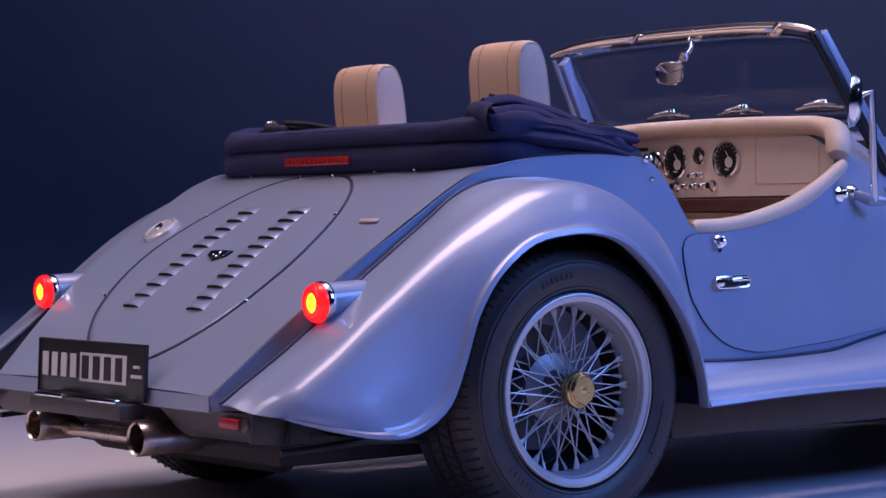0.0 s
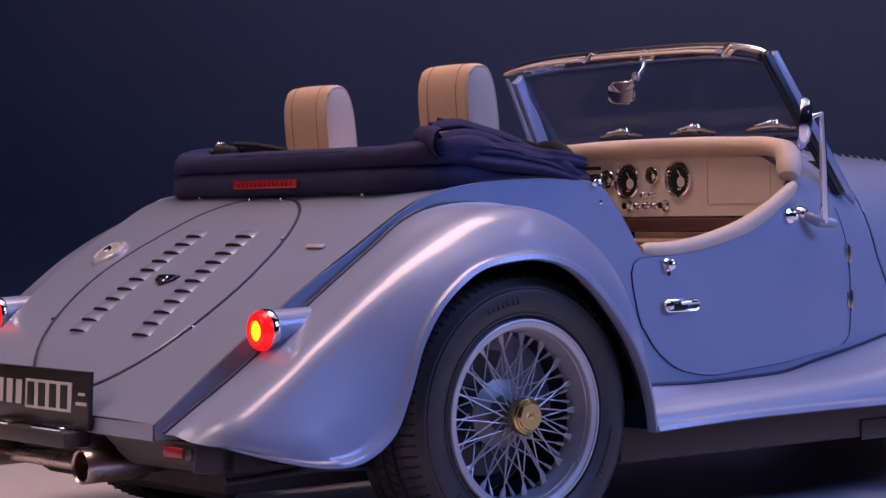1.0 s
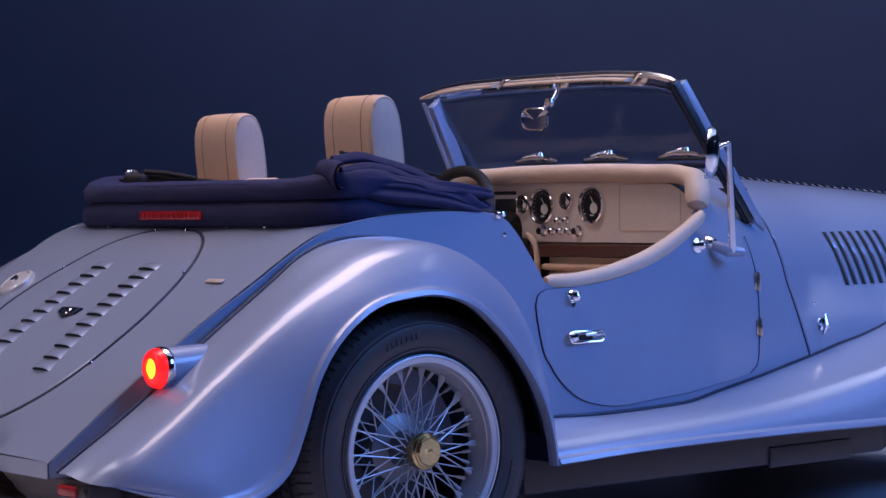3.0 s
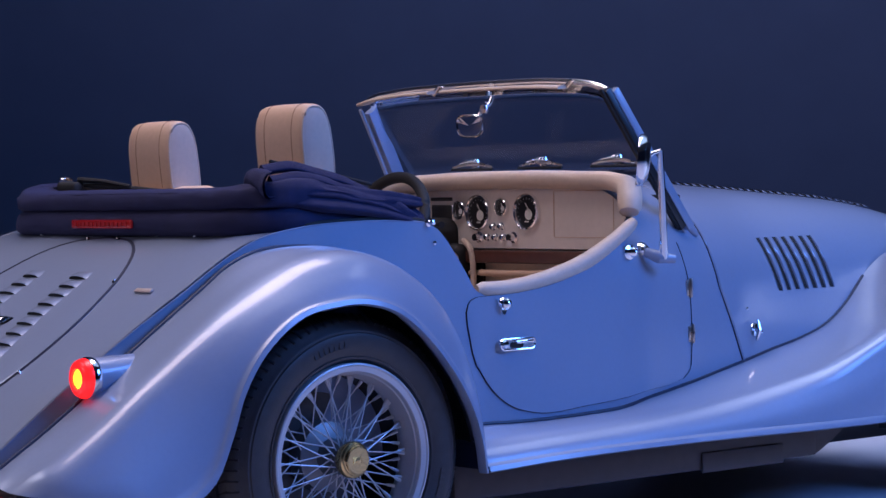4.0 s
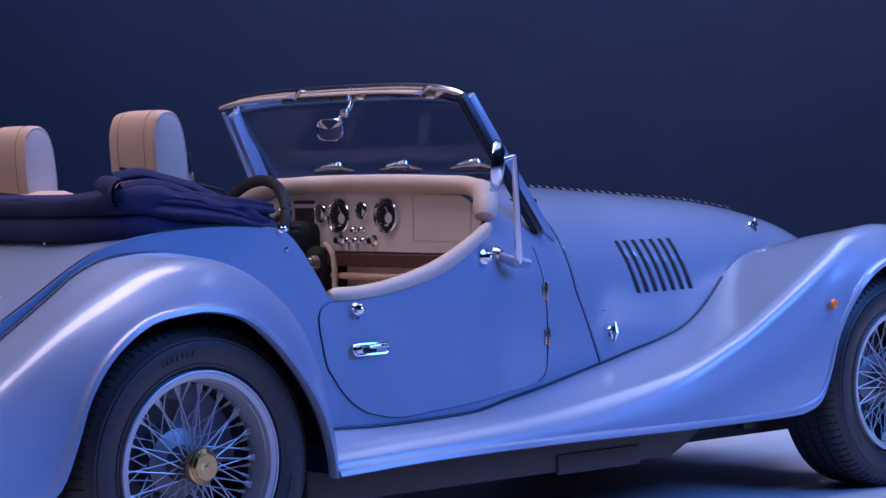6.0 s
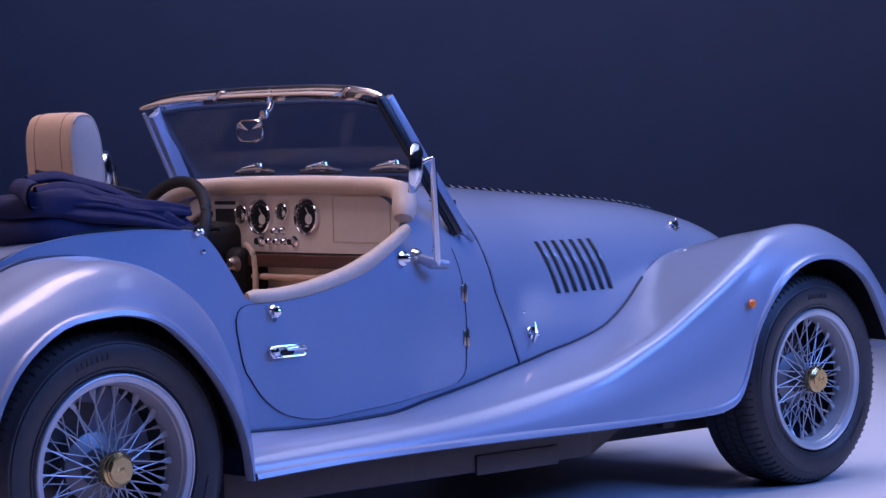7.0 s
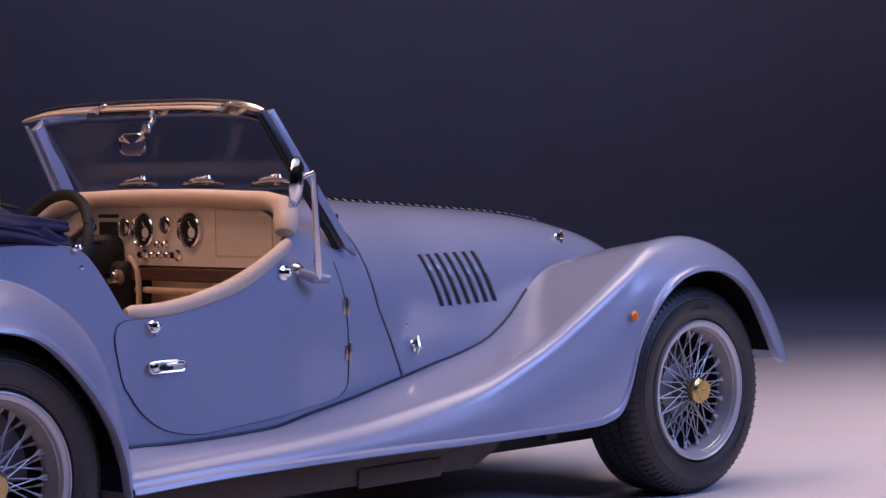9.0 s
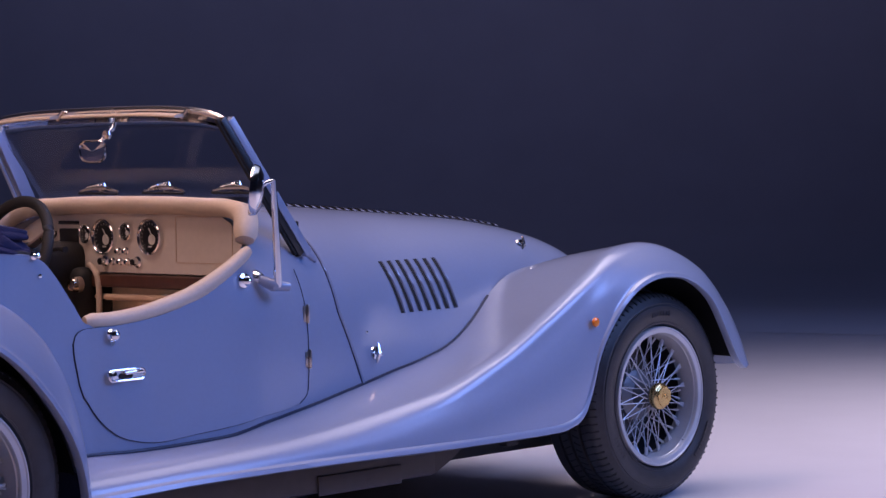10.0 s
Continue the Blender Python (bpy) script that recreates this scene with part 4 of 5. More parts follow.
    part("brake_disc", lathe([(0.05, yo + 0.13), (0.135, yo + 0.13), (0.135, yo + 0.15), (0.05, yo + 0.15)], "y", 48), DISC, wheel, "iron brake disc")
    part("wheel_back", lathe([(0.0001, yo + 0.172), (0.178, yo + 0.170)], "y", 40), BLACK, wheel)
    # crossed spokes
    def spoke(name, a, r, ya, b, q, yb):
        p0 = (r * math.cos(a), ya, r * math.sin(a))
        p1 = (q * math.cos(b), yb, q * math.sin(b))
        bm = tube([p0, p1], 0.0016, 6)
        d = (Vector(p1) - Vector(p0)).normalized()
        tube([Vector(p1) - d * 0.020, Vector(p1) - d * 0.014, p1], [0.0022, 0.0036, 0.0044], 6, bm)
        return finish(bpy.data.meshes.new(name), bm)

    kinds = [(0.0345, yo + 0.024, 0.1735, yo + 0.044, 0.46, 18), (0.072, yo + 0.090, 0.1735, yo + 0.058, 0.34, 18)]
    for r, ya, q, yb, lean, count in kinds:
        for sgn in (1, -1):
            me = spoke("spoke", 0.0, r, ya + 0.004 * sgn, sgn * lean, q, yb)
            me.materials.append(SILVER)
            for i in range(count):
                a = 360 * (i + (0.25 if sgn > 0 else -0.25) - sgn * 0.0) / count
                link("spoke", me, None, wheel).matrix_basis = pose(0, 0, 0, 0, a, 0)
    part("valve", tube([(0.150, yo + 0.03, -0.105), (0.152, yo + 0.004, -0.107)], 0.005, 8), SILVER, wheel)
    return wheel


def build_wheels():
    wheel = build_wheel()
    wheel.parent = car
    wheel.matrix_basis = pose(0.0, -0.722, 0.315)
    copy_thing(wheel, pose(2.497, -0.682, 0.315, 0, 14, 0))
    copy_thing(wheel, pose(0.0, 0.722, 0.315, 0, 0, 180))
    copy_thing(wheel, pose(2.497, 0.682, 0.315, 0, 0, 180))


build_wheels()


# ---- soft top ----
def build_soft_top():
    top = new("soft_top")
    top.parent = car
    plan = spline([(0.36, -0.525), (0.22, -0.520), (0.08, -0.512), (-0.012, -0.502), (-0.056, -0.45), (-0.075, -0.25), (-0.085, 0.0), (-0.075, 0.25), (-0.056, 0.45), (-0.012, 0.502), (0.08, 0.512), (0.22, 0.520), (0.36, 0.525)], 130)

    def roll(name, zc, rx, rz, off, amp, seed, label, taper=0.25, rise=None):
        rows = []
        n = len(plan)
        for i, (x, y) in enumerate(plan):
            d = plan[min(i + 1, n - 1)] - plan[max(i - 1, 0)]
            nx, ny = d[1], -d[0]
            l = math.hypot(nx, ny)
            nx, ny = -nx / l, -ny / l
            k = abs(i / (n - 1) * 2 - 1)
            fold = 0.14 + 0.86 * max(0, (k - 0.35) / 0.3) if k > 0.35 else 0.14
            shrink = 1 - taper * max(0, (k - 0.75) / 0.25) ** 2
            up = rise(k, y) if rise else 0
            z0 = zc + up * 0.5
            ring = []
            for j in range(26):
                a = 2 * math.pi * j / 26
                w = noise.noise((x * 9 + seed, y * 9, a * 1.4)) * 0.5 + noise.noise((x * 5 + seed, y * 22, a * 3.5)) * 0.5
                m = 1 + amp * fold * w
                cx = math.copysign(abs(math.cos(a)) ** 0.75, math.cos(a)) * rx * m * shrink * (1 - 0.34 * min(1, max(0, (k - 0.45) / 0.2)))
                cz = math.copysign(abs(math.sin(a)) ** 0.75, math.sin(a)) * (rz * m + max(up, 0) * 0.5) * shrink
                ring.append((x + nx * (cx + off), y + ny * (cx + off), z0 + cz))
            rows.append(ring)
        return part(name, grid(rows, closed_u=True, cap=True), FABRIC, top, label, angle=70)

    roll("lower_roll", 0.814, 0.060, 0.034, 0.0, 0.25, 1.0, "lower fold of navy cloth hood", 0.5)
    roll("upper_roll", 0.864, 0.064, 0.027, -0.004, 0.45, 5.0, "upper fold of navy cloth hood", 0.6,
         rise=lambda k, y: 0.018 * math.exp(-((k - 0.62) / 0.10) ** 2) - 0.028 * max(0, (k - 0.72) / 0.28))
    part("hood_base", tube([(x + 0.012, y, 0.787) for x, y in plan[24:-24]], 0.013, 8), BLACK, top, "dark rubber base strip under the hood")
    part("cloth_hem", tube([(x - 0.052 if abs(y) < 0.44 else x - 0.01, y * 0.985, 0.880) for x, y in plan[44:-44]], 0.0022, 6), FABRIC, top, "stitched hem along the upper fold")
    # corner: low gathered cloth, an open scroll and long folds that run forward from it
    for s in (1, -1):
        squash = 1.0 if s < 0 else 0.55

        def lift(p):
            x, y, z = p
            return (x, s * y, z if z < 0.86 else 0.86 + (z - 0.86) * squash)

        rows = []
        for u in np.linspace(0, 1, 40):
            x = -0.005 + 0.360 * u
            h = (0.030 + 0.066 * (1 - u) ** 0.8) * min(1, 0.45 + u * 4)
            row = []
            for v in np.linspace(0, 1, 40):
                a = math.pi * v
                bump = 0.008 * noise.noise((x * 7, v * 9 + 2 * u, s * 3)) + 0.004 * noise.noise((x * 26, v * 6, s * 7))
                y = 0.480 + 0.024 * u + (0.058 - 0.012 * u) * min(1, 0.45 + 2.6 * u) * math.cos(a) + bump * math.cos(a)
                row.append(lift((x, y, 0.806 + (h + bump) * math.sin(a) ** 0.65)))
            rows.append(row)
        part("pleated_cloth", grid(rows), FABRIC, top, "gathered pleats of navy hood cloth", angle=80)

        # scroll: cloth turned over on itself, hollow towards the side
        rows = []
        for u in np.linspace(0, 1, 12):
            row = []
            for q in np.linspace(0, 1, 26):
                a = math.radians(62 + 268 * q)
                r = 0.031 + 0.005 * math.sin(5 * q + 3 * u) - 0.008 * q
                x = -0.026 - 0.040 * u + 1.02 * r * math.cos(a) + 0.004 * noise.noise((q * 4, u * 3, 2))
                z = 0.897 + 0.95 * r * math.sin(a) - 0.006 * u
                row.append(lift((x, 0.430 + 0.112 * u - 0.012 * math.cos(a), z)))
            rows.append(row)
        if s < 0:
            shell("scroll", rows, FABRIC, top, 0.006, label="turned-over scroll of navy hood cloth")

        paths = (((-0.035, 0.470, 0.928), (0.03, 0.480, 0.934), (0.14, 0.500, 0.905), (0.24, 0.520, 0.868), (0.330, 0.535, 0.828)),
                 ((-0.035, 0.500, 0.905), (0.04, 0.512, 0.912), (0.13, 0.530, 0.888), (0.23, 0.540, 0.858), (0.338, 0.545, 0.822)),
                 ((-0.035, 0.515, 0.893), (0.05, 0.530, 0.893), (0.14, 0.545, 0.876), (0.25, 0.549, 0.850), (0.342, 0.549, 0.816)),
                 ((-0.035, 0.520, 0.880), (0.06, 0.541, 0.875), (0.17, 0.551, 0.862), (0.26, 0.553, 0.838), (0.346, 0.552, 0.812)),
                 ((-0.040, 0.522, 0.862), (0.06, 0.548, 0.852), (0.18, 0.556, 0.840), (0.27, 0.556, 0.823), (0.348, 0.553, 0.808)))
        for n, path in enumerate(paths):
            line = spline(list(path), 34)
            rows = []
            for i, p in enumerate(line):
                k = i / 33
                big = (0.0125, 0.0105, 0.0085, 0.0115, 0.0150)[n] * (0.45 + 0.75 * math.sin(math.pi * min(1, 0.18 + 0.80 * k)) ** 0.8)
                drop = 0.004 * noise.noise((k * 5 + 3 * n, n, s))
                ring = []
                for j in range(14):
                    a = 2 * math.pi * j / 14
                    c, q = math.cos(a), math.sin(a)
                    # blunt ridge outwards, flat inwards
                    ring.append(lift((p[0], p[1] + big * 0.85 * c * (1 + 0.35 * max(0, c)), p[2] + drop + big * (q * (1 - 0.45 * max(0, c)) - 0.35 * max(0, c)))))
                rows.append(ring)
            part("fold", grid(rows, closed_u=True, cap=True), FABRIC, top, "long fold of navy cloth", angle=70)
        # knot of cloth by the front peg, and the folded frame bars above
        rows = []
        for i, x in enumerate(np.linspace(0.235, 0.335, 14)):
            k = math.sin(math.pi * (i + 0.2) / 13.6)
            rows.append([lift((x + 0.004 * math.sin(3 * a), 0.552 + 0.012 * k * math.cos(a), 0.846 - 0.28 * (x - 0.235) + 0.019 * k * math.sin(a) * (1 + 0.3 * math.sin(2 * a + i)))) for a in np.linspace(0, 2 * math.pi, 17)[:-1]])
        part("fold", grid(rows, closed_u=True, cap=True), FABRIC, top, "bunched knot of navy cloth", angle=70)
        for dy, dz in ((0.0, 0.0), (-0.026, 0.004)):
            part("frame_bar", tube([lift((0.012, 0.462 + dy, 0.943 + dz)), lift((0.15, 0.445 + dy, 0.922 + dz)), lift((0.30, 0.428 + dy, 0.894 + dz))], [0.004, 0.0048, 0.004], 8), DARK, top, "dark folded hood frame bar")
        part("hood_hem", tube([(x, s * (side_y(x, 0.805) - 0.004), rim_line(x) + 0.004) for x in np.linspace(0.02, 0.35, 24)], 0.005, 8), BLACK, top, "dark hem along the body edge")
    # frame bow and latch seen on top
    part("frame_bow", tube(spline([(0.01, 0.46, 0.908), (0.05, 0.34, 0.902), (0.12, 0.22, 0.890), (0.16, 0.10, 0.875)], 16), 0.006, 8), DARK, top, "dark hood frame bar")
    part("frame_bracket", box(0.075, 0.060, 0.030, 0.010, (0.020, 0.405, 0.898), rot=(0, 0, 24), seg=3), DARK, top, "dark hood frame bracket")
    part("frame_link", tube([(0.02, 0.385, 0.918), (0.05, 0.33, 0.914), (0.09, 0.26, 0.900)], [0.007, 0.006, 0.005], 8), DARK, top, "dark hood frame link")
    part("frame_strap", box(0.12, 0.012, 0.006, 0.002, (0.05, 0.38, 0.905), rot=(0, 6, -62)), DARK, top)
    part("frame_latch", box(0.034, 0.022, 0.014, 0.005, (0.004, 0.418, 0.918), rot=(0, 0, 20)), CHROME, top, "chrome frame latch")
    bar = new("high_brake_light")
    bar.parent = car
    part("brake_lens", box(0.008, 0.258, 0.020, 0.004, (-0.148, 0.006, 0.812)), BRAKERED, bar, "long red high brake light")
    cell = finish(bpy.data.meshes.new("brake_cell"), box(0.003, 0.010, 0.011, 0.001, (-0.153, 0.114, 0.812)), False)
    cell.materials.append(REDPLASTIC)
    for i in range(13):
        link("brake_cell", cell, None, bar).matrix_basis = pose(0, -0.018 * i, 0)
    for y in (-0.33, 0.33, -0.18):
        part("hood_stud", lathe([(0.0001, -0.006), (0.004, -0.005), (0.005, 0)], "x", 8, at=(-0.115, y, 0.787)), CHROME, top)


build_soft_top()


# ---- seats and cockpit ----
def cushion(sx, sy, sz, r, at, puff=0.0, rot=None):
    return box(sx, sy, sz, r, at, rot=rot, seg=5)


def build_seats():
    for s in (1, -1):
        seat = new("seat")
        seat.parent = car
        y = s * 0.274
        hz = 0.955 if s > 0 else 0.976
        def outline(k):
            ring = []
            for a in np.linspace(0, 2 * math.pi, 41)[:-1]:
                c, q = math.cos(a), math.sin(a)
                ring.append((0.047 * k * math.copysign(abs(c) ** 0.72, c) * (1 - 0.10 * q), 0.106 * (1 - (1 - k) * 0.55) * math.copysign(abs(q) ** 0.66, q)))
            return ring

        place = pose(0.20, y, hz, 0, -6, 0) @ Matrix.Diagonal((0.97, 0.955, 0.98, 1))
        rows = [[(p, v, q) for p, q in outline(k)] for v, k in ((-0.0925, 0.80), (-0.0925, 0.90), (-0.089, 0.97), (-0.080, 1.0), (-0.03, 1.03), (0.03, 1.03), (0.080, 1.0), (0.089, 0.97), (0.0925, 0.90), (0.0925, 0.80))]
        rest = part("headrest", grid(rows, closed_u=True, cap=True), LEATHER_TAN, seat, "tan leather headrest with piped sides", angle=60)
        rest.matrix_basis = place
        for k in (1, -1):
            rows = [[(p, k * v, q) for p, q in outline(f)] for v, f in ((0.090, 0.87), (0.095, 0.85), (0.0975, 0.72), (0.098, 0.30), (0.098, 0.05))]
            part("side_inset", grid(rows, closed_u=True, cap=True), LEATHER, seat, "pale leather side panel").matrix_basis = place
            ring = [(p, k * 0.0935, q) for p, q in outline(0.90)]
            part("piping", tube(ring + ring[:1], 0.0026, 6, cap=False), LEATHER, seat).matrix_basis = place
            band = [(p * 1.0, k * 0.055, q) for p, q in outline(1.022)][8:34]
            part("seam", tube(band, 0.0010, 5), SEAM, seat).matrix_basis = place
        part("backrest", cushion(0.14, 0.46, 0.56, 0.05, (0.23, y, 0.62), rot=(0, -12, 0)), LEATHER_TAN, seat, "tan leather seat back")
        part("seat_cushion", cushion(0.48, 0.46, 0.14, 0.05, (0.50, y, 0.38), rot=(0, -6, 0)), LEATHER_TAN, seat, "tan leather seat cushion")
    part("cockpit_floor", box(1.15, 1.05, 0.02, 0.004, (0.62, 0, 0.25)), DARK, car)
    part("rear_bulkhead", box(0.02, 1.02, 0.50, 0.004, (0.08, 0, 0.52)), DARK, car)
    part("firewall", box(0.02, 0.98, 0.60, 0.004, (1.24, 0, 0.56)), DARK, car)
    part("gear_tunnel", box(0.95, 0.20, 0.22, 0.05, (0.72, 0, 0.36)), LEATHER_TAN, car, "tan leather centre tunnel")


build_seats()


def build_dash():
    dash = new("dashboard")
    dash.parent = car
    x0 = 1.10
    bm = bmesh.new()
    # panel with a rounded top edge
    rows = []
    top = curve([-0.50, -0.46, -0.40, -0.2, 0.2, 0.40, 0.46, 0.50], [0.805, 0.845, 0.876, 0.890, 0.890, 0.876, 0.845, 0.805])
    rows.append([(x0, y, top(y)) for y in np.linspace(-0.5, 0.5, 41)])
    rows.append([(x0, y, 0.725) for y in np.linspace(-0.5, 0.5, 41)])
    rows.append([(x0 + 0.03, y, 0.715) for y in np.linspace(-0.5, 0.5, 41)])
    panel = shell("dash_panel", rows, DASH, dash, 0.008, label="smooth cream dash panel with round dials")
    pad = spline([(1.018, -0.538, 0.818), (1.033, -0.526, 0.848), (1.06, -0.494, 0.876), (1.075, -0.44, 0.891), (1.08, -0.30, 0.899), (1.08, 0.0, 0.904), (1.08, 0.30, 0.899), (1.075, 0.43, 0.890), (1.06, 0.480, 0.874), (1.03, 0.508, 0.848), (1.015, 0.520, 0.822)], 60)
    part("dash_pad", tube(pad, [0.024] + [0.031] * 4 + [0.029, 0.027, 0.025] + [0.024] * 44 + [0.025, 0.027, 0.029] + [0.031] * 4 + [0.024], 16), LEATHER, dash, "cream leather padded dash roll")
    part("wood_strip", box(0.05, 0.98, 0.035, 0.008, (1.105, 0, 0.700)), WOOD, dash, "red-brown trim strip under the dash")
    part("lower_tray", box(0.06, 0.96, 0.012, 0.006, (1.12, 0, 0.655)), LEATHER_TAN, dash, "tan leather tray")
    part("lower_panel", box(0.02, 0.96, 0.16, 0.006, (1.19, 0, 0.60)), LEATHER_TAN, dash)
    part("column_cowl", cushion(0.24, 0.13, 0.13, 0.04, (1.00, 0.26, 0.74)), DARK, dash, "dark steering column cowl")
    part("console_pad", cushion(0.07, 0.12, 0.16, 0.03, (1.075, 0.21, 0.655)), DARK, dash)
    part("ignition_barrel", lathe([(0.0001, -0.012), (0.016, -0.010), (0.020, 0.0), (0.022, 0.02)], "x", 18, at=(1.03, 0.165, 0.690)), STEEL, dash, "steel ignition barrel")
    part("stalk", tube([(0.98, 0.20, 0.785), (0.96, 0.13, 0.790), (0.955, 0.10, 0.788)], [0.006, 0.006, 0.009], 10), DARK, dash, "dark column stalk")
    # leather edging that drops from the dash beside the column
    edge = spline([(1.085, 0.165, 0.742), (1.080, 0.145, 0.735), (1.078, 0.125, 0.715), (1.078, 0.118, 0.680), (1.078, 0.118, 0.600)], 24)
    part("console_edging", tube(edge, 0.0085, 10), LEATHER, dash, "cream leather edging beside the column")
    # dark sheet added to stand for the shade in the driver's footwell
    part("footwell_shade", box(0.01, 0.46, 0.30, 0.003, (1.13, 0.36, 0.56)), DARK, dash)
    part("tray_opening", lathe([(0.046, -0.012), (0.040, -0.014), (0.038, 0.0), (0.0001, 0.0)], "x", 28, at=(1.178, -0.045, 0.612)), BLACK, dash, "dark round opening under the dash")
    part("tray_opening_rim", lathe([(0.050, 0.0), (0.050, -0.010), (0.046, -0.014), (0.044, -0.010)], "x", 28, at=(1.178, -0.045, 0.612)), STEEL, dash)
    part("tray_lip", tube([(1.09, y, 0.660 - 0.004 * math.cos(5 * y)) for y in np.linspace(-0.47, 0.10, 16)], 0.009, 10), LEATHER_TAN, dash, "rolled tan leather tray lip")
    # glovebox outline
    for y in (-0.185, -0.405):
        part("glovebox_gap", box(0.0012, 0.0014, 0.118, 0, (x0 - 0.0045, y, 0.813)), LEATHER_TAN, dash, smooth=False)
    for z in (0.873, 0.753):
        part("glovebox_gap", box(0.0012, 0.212, 0.0014, 0, (x0 - 0.0045, -0.295, z)), LEATHER_TAN, dash, smooth=False)

    def dial(y, z, r):
        g = new("dial")
        g.parent = car
        part("bezel", lathe([(r, 0.004), (r * 1.02, -0.004), (r * 1.0, -0.010), (r * 0.92, -0.012), (r * 0.84, -0.007), (r * 0.83, -0.003)], "x", 32), CHROME, g, "chrome dial bezel")
        part("dial_face", lathe([(r * 0.84, -0.003), (0.0001, -0.0032)], "x", 32), DIAL, g)
        bm = bmesh.new()
        for i in range(15):
            a = radians(-130 + 260 * i / 14)
            box(0.0006, r * 0.022, r * 0.10, 0, (0, 0, r * 0.72), bm)
            bmesh.ops.rotate(bm, cent=(0, 0, 0), matrix=Matrix.Rotation(a, 3, "X"), verts=bm.verts[-8:])
        bm = lathe([(r * 0.30, -0.0004), (r * 0.0001, -0.0006)], "x", 24, bm, at=(0, -r * 0.16, -r * 0.16))
        box(0.0006, r * 0.30, r * 0.08, 0, (0, 0, -r * 0.55), bm)
        marks = part("dial_marks", bm, DIALMARK, g, "pale dial markings", smooth=False)
        marks.matrix_basis = pose(-0.0042, 0, 0)
        part("needle", box(0.001, r * 0.05, r * 0.75, 0, (-0.0065, -r * 0.16, r * 0.16), rot=(-35, 0, 0)), DIALMARK, g, smooth=False)
        g.matrix_basis = pose(x0 - 0.005, y, z)

    for y, z, r in ((0.108, 0.818, 0.048), (-0.085, 0.820, 0.048), (0.013, 0.832, 0.024), (0.185, 0.825, 0.026), (0.34, 0.825, 0.026)):
        dial(y, z, r)
    for y, z, r in ((0.106, 0.752, 0.0155), (-0.032, 0.752, 0.0155)):
        knob = part("rotary_knob", lathe([(0.0001, -0.024), (r * 0.6, -0.023), (r * 0.66, -0.010), (r, -0.006), (r, 0.004)], "x", 20, at=(x0 - 0.004, y, z)), CHROME, dash, "chrome rotary knob")
        part("knob_cap", lathe([(0.0001, -0.0255), (r * 0.5, -0.025)], "x", 14, at=(x0 - 0.004, y, z)), DIAL, dash)
    for y, z in ((0.072, 0.752), (0.040, 0.752), (0.008, 0.752), (0.048, 0.780), (0.016, 0.781)):
        part("toggle_switch", lathe([(0.0001, -0.016), (0.0055, -0.0155), (0.0085, -0.012), (0.0075, -0.006), (0.010, -0.004), (0.010, 0.0)], "x", 16, at=(x0 - 0.004, y, z)), CHROME, dash, "small chrome switch")
    part("display", box(0.006, 0.085, 0.055, 0.004, (x0 - 0.004, 0.265, 0.812)), DIAL, dash, "small dark display")
    part("vent_slot", box(0.006, 0.09, 0.010, 0.002, (x0 - 0.004, 0.265, 0.855)), DIAL, dash)


build_dash()


def build_steering_wheel():
    wheel = new("steering_wheel")
    wheel.parent = car
    n = 56
    ring = [(0, 0.162 * math.cos(2 * math.pi * i / n), 0.162 * math.sin(2 * math.pi * i / n)) for i in range(n + 1)]
    part("wheel_rim", tube(ring, 0.0155, 12, cap=False), DARK, wheel, "dark leather steering wheel rim")
    for a in (90 + 120, 90, 90 - 120):
        a = radians(a + 180)
        part("wheel_spoke", tube([(0.02, 0.03 * math.cos(a), 0.03 * math.sin(a)), (0.004, 0.168 * math.cos(a), 0.168 * math.sin(a))], [0.016, 0.010], 8, flat=0.5), STEEL, wheel)
    part("wheel_boss", lathe([(0.0001, -0.012), (0.040, -0.006), (0.052, 0.02), (0.04, 0.06)], "x", 28), DARK, wheel)
    part("column", tube([(0.03, 0, 0), (0.26, 0, 0)], 0.025, 12), DARK, wheel)
    wheel.matrix_basis = pose(0.90, 0.280, 0.766, 0, 22, 0)


build_steering_wheel()


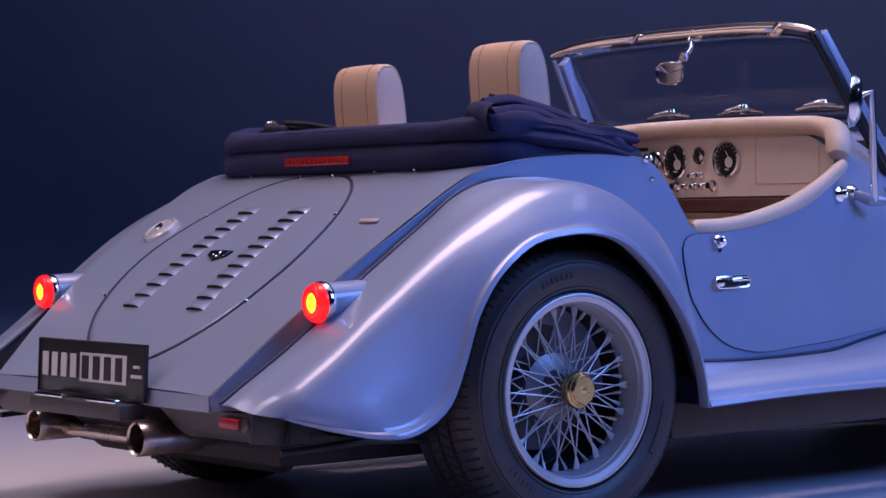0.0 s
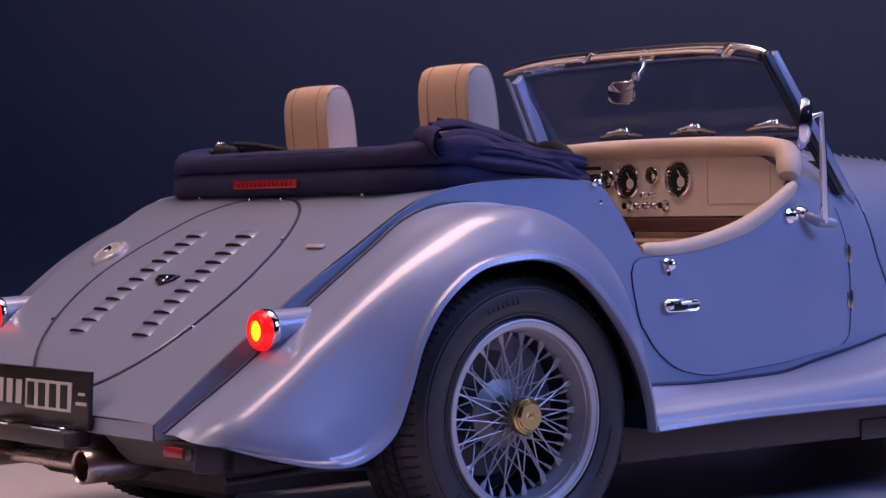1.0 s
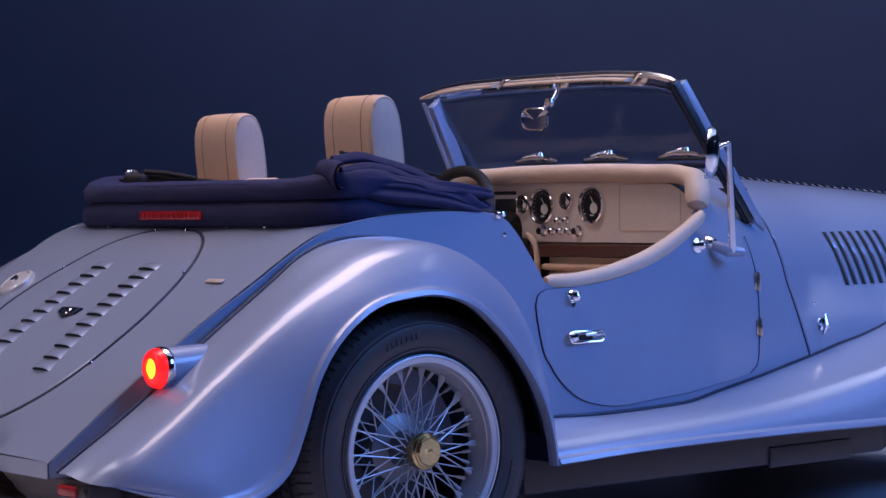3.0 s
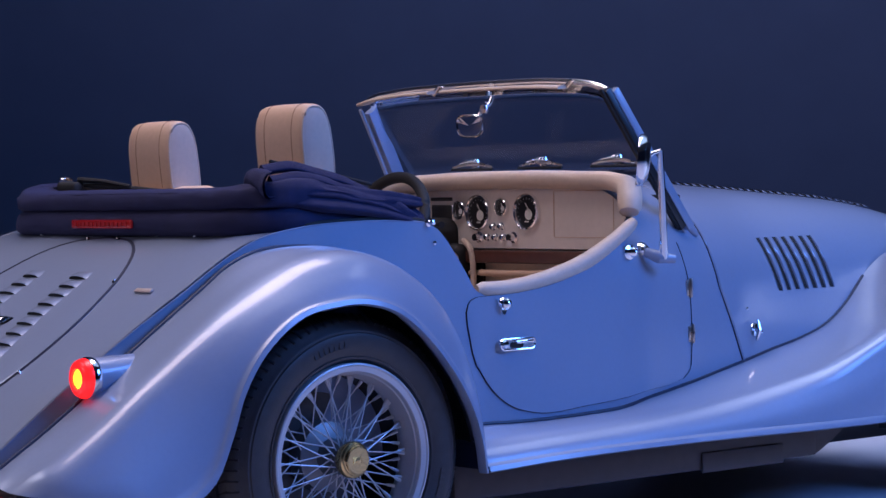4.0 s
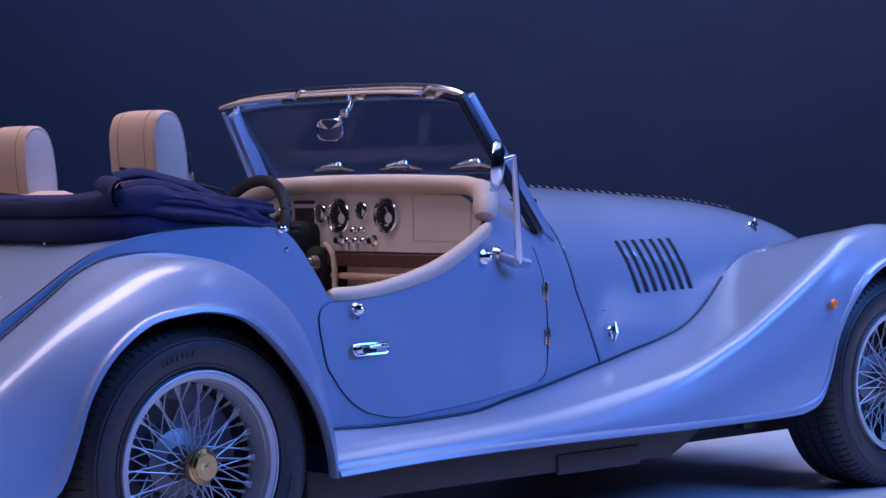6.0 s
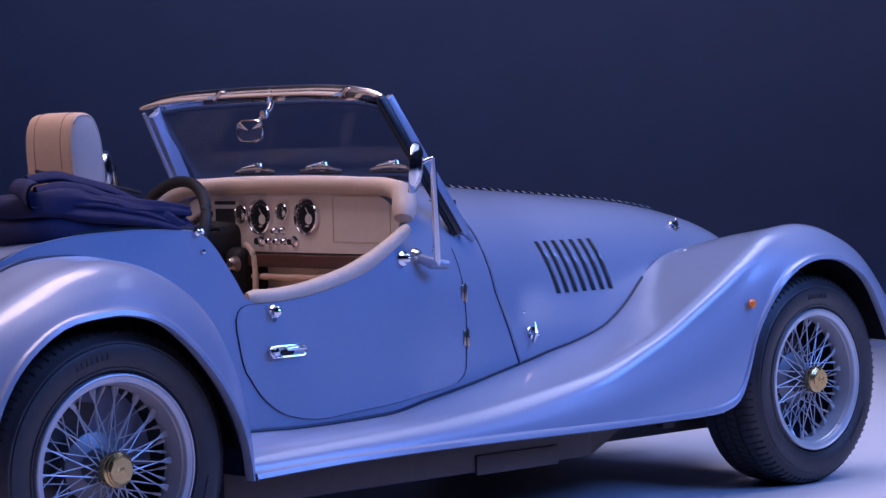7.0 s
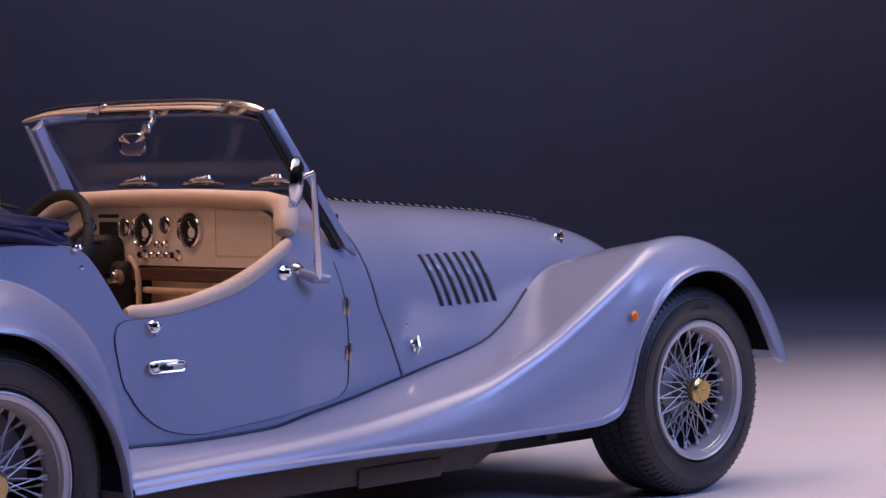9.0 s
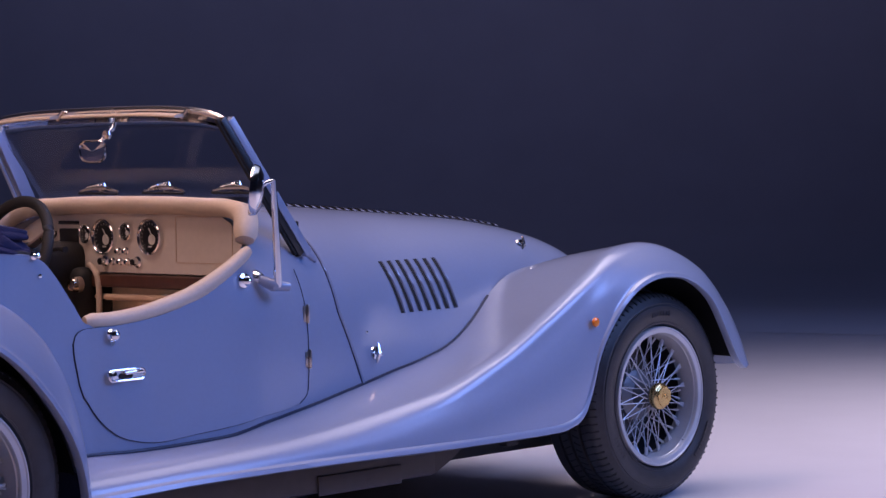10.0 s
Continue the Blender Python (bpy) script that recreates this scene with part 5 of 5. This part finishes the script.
# ---- windscreen ----
def build_windscreen():
    ws = new("windscreen")
    ws.parent = car

    def plane(y, z):
        return 1.005 + (1.118 - z) * 0.735

    top = curve([-0.50, -0.47, -0.42, -0.335, -0.11, 0.11, 0.335, 0.42, 0.47, 0.50], [1.108, 1.126, 1.139, 1.147, 1.153, 1.153, 1.147, 1.139, 1.126, 1.108])
    ys = np.linspace(-0.49, 0.446, 41)
    bar = [(plane(y, top(y)), y, top(y)) for y in ys]
    part("top_rail", tube(bar, 0.0088, 12), RAIL, ws, "curved chrome top rail")
    rows = []
    for v in np.linspace(0, 1, 6):
        rows.append([(plane(y, 0.90 + (top(y) - 0.90) * v), y, 0.90 + (top(y) - 0.90) * v) for y in np.linspace(-0.485, 0.455, 31)])
    pane = part("pane", grid(rows), GLASS, ws, "clear flat windscreen glass")
    mod = pane.modifiers.new("thickness", "SOLIDIFY")
    mod.thickness = 0.004
    pane.visible_shadow = False
    for s in (1, -1):
        a = Vector((plane(0, 1.118) - 0.002, s * (0.500 if s < 0 else 0.464), 1.120 if s < 0 else 1.108))
        b = Vector((plane(0, 0.79) - 0.004, s * (0.520 if s < 0 else 0.540), 0.775))
        mid = (a + b) / 2
        d = b - a
        lean = math.degrees(math.atan2(d.x, -d.z))
        tip = math.degrees(math.atan2(d.y, -d.z))
        for name, sx, sy, dx, dy, mat in (("pillar", 0.022 if s < 0 else 0.040, 0.022, -0.022 if s < 0 else 0.0, 0.0, DIAL), ("pillar_cover", 0.024, 0.022, 0.0015 if s < 0 else 0.010, 0.003, PAINT), ("pillar_channel", 0.008, 0.012, -0.038, 0.0, BLACK if s < 0 else PAINT)):
            ob = part(name, box(sx, sy, d.length, 0.003), mat if s < 0 else PAINT, ws, "dark windscreen pillar" if name == "pillar" else "")
            ob.matrix_basis = pose(mid.x + dx, mid.y + s * dy, mid.z, tip, -lean, 0)
        foot = [(1.215, 0.83), (1.235, 0.80), (1.275, 0.765), (1.285, 0.755)]
        part("pillar_foot", tube([(x, s * (bonnet_y(x, z) + 0.006), z) for x, z in foot], [0.010, 0.013, 0.011, 0.005], 10), PAINT, ws)
    part("base_rail", tube([(plane(0, 0.915), y, 0.918) for y in np.linspace(-0.46, 0.46, 12)], 0.010, 8), TRIM, ws)
    # sun visors
    for y0, y1 in ((0.445, 0.125), (0.075, -0.375)):
        rows = []
        ysv = np.linspace(y0, y1, 16)
        sec = [(0.010, 0.003), (-0.016, 0.002), (-0.028, -0.001), (-0.030, -0.005), (-0.026, -0.008), (0.010, -0.004)]
        rows = [[(plane(y, top(y)) - 0.020 + dx, y, top(y) - 0.012 + dz) for dx, dz in sec] for y in ysv]
        part("sun_visor", grid(rows, closed_u=True, cap=True), LEATHER, ws, "narrow cream sun visor")
        for y in (y1,):
            part("visor_clip", tube([(plane(y, top(y)) - 0.016, y + 0.012, top(y) - 0.020), (plane(y, top(y)) - 0.012, y - 0.012, top(y) + 0.004)], 0.006, 8), CHROME, ws)
    # mirror
    m = new("rear_view_mirror")
    m.parent = car
    part("mirror_stem", tube(spline([(1.040, -0.020, 1.125), (1.025, -0.020, 1.105), (1.005, -0.010, 1.085), (0.997, 0.010, 1.055)], 12), 0.006, 10), CHROME, m)
    part("stem_ball", lathe([(0.0001, -0.014), (0.010, -0.010), (0.014, 0), (0.010, 0.010), (0.0001, 0.014)], "z", 16, at=(1.010, -0.014, 1.090)), CHROME, m)
    rows = [[(dx, k * 0.038 * math.copysign(abs(math.cos(a)) ** 0.62, math.cos(a)) * (1 + 0.12 * math.sin(a)), k * 0.031 * math.copysign(abs(math.sin(a)) ** 0.62, math.sin(a))) for a in np.linspace(0, 2 * math.pi, 33)[:-1]] for dx, k in ((-0.008, 0.02), (-0.008, 0.84), (-0.0105, 0.92), (-0.008, 1.0), (0.004, 0.97), (0.011, 0.7), (0.014, 0.05))]
    part("mirror_glass", grid(rows, closed_u=True), CHROME, m, "rounded chrome mirror").matrix_basis = pose(0.990, 0.018, 1.047, 0, -4, 30)
    # three wipers
    for y in (0.175, -0.098, -0.377):
        w = new("wiper")
        w.parent = car
        x = plane(0, 0.960) + 0.012
        part("spindle", lathe([(0.0001, 0.020), (0.009, 0.016), (0.013, 0.006), (0.014, -0.012)], "z", 16, at=(x + 0.012, y, 0.948)), CHROME, w)
        part("arm", tube([(x + 0.012, y, 0.962), (x - 0.004, y + 0.02, 0.957), (x - 0.006, y + 0.05, 0.952)], [0.005, 0.004, 0.003], 8), CHROME, w)
        part("blade", tube([(x - 0.002, y - 0.082, 0.940), (x - 0.002, y - 0.03, 0.949), (x - 0.002, y + 0.03, 0.949), (x - 0.002, y + 0.082, 0.941)], [0.003, 0.006, 0.006, 0.003], 8), STEEL, w, "grey metal wiper blade")
        part("blade_rubber", tube([(x - 0.004, y - 0.085, 0.934), (x - 0.004, y + 0.085, 0.935)], 0.004, 6), BLACK, w)



build_windscreen()


def build_side_mirrors():
    for s in (1, -1):
        m = new("door_mirror")
        m.parent = car
        part("mirror_base", lathe([(0.0001, s * 0.022), (0.010, s * 0.02), (0.018, s * 0.008), (0.020, 0)], "y", 20, at=(1.020, s * 0.575, 0.726)), CHROME, m)
        part("mirror_foot", tube([(1.01, s * 0.600, 0.722), (1.03, s * 0.626, 0.708), (1.07, s * 0.640, 0.703)], [0.012, 0.015, 0.011], 12), PAINT, m)
        part("mirror_post", tube([(1.040, s * 0.632, 0.705), (1.022, s * 0.648, 0.83), (1.004, s * 0.661, 0.968)], [0.011, 0.0095, 0.007], 12), CHROME, m, "slim chrome mirror post")
        part("mirror_arm", tube([(1.004, s * 0.661, 0.966), (0.985, s * 0.655, 0.960), (0.968, s * 0.645, 0.945)], 0.005, 10), CHROME, m)
        rows = [[(dx, r * 0.054 * math.cos(a), r * 0.064 * math.sin(a)) for a in np.linspace(0, 2 * math.pi, 33)[:-1]] for dx, r in ((-0.006, 0.02), (-0.006, 0.88), (-0.010, 0.97), (-0.004, 1.0), (0.008, 0.93), (0.018, 0.65), (0.022, 0.02))]
        head = part("mirror_head", grid(rows, closed_u=True), CHROME, m, "round chrome door mirror")
        head.matrix_basis = pose(0.962, s * 0.640, 0.943, 0, 6, -46)
        # hood fixing on the door front
        part("door_knob", lathe([(0.0001, s * 0.028), (0.008, s * 0.025), (0.013, s * 0.017), (0.009, s * 0.008), (0.018, s * 0.004), (0.019, 0)], "y", 20, at=(0.962, s * (side_y(0.962, 0.724) + 0.008), 0.722)), CHROME, car, "round chrome side-screen fixing")


build_side_mirrors()
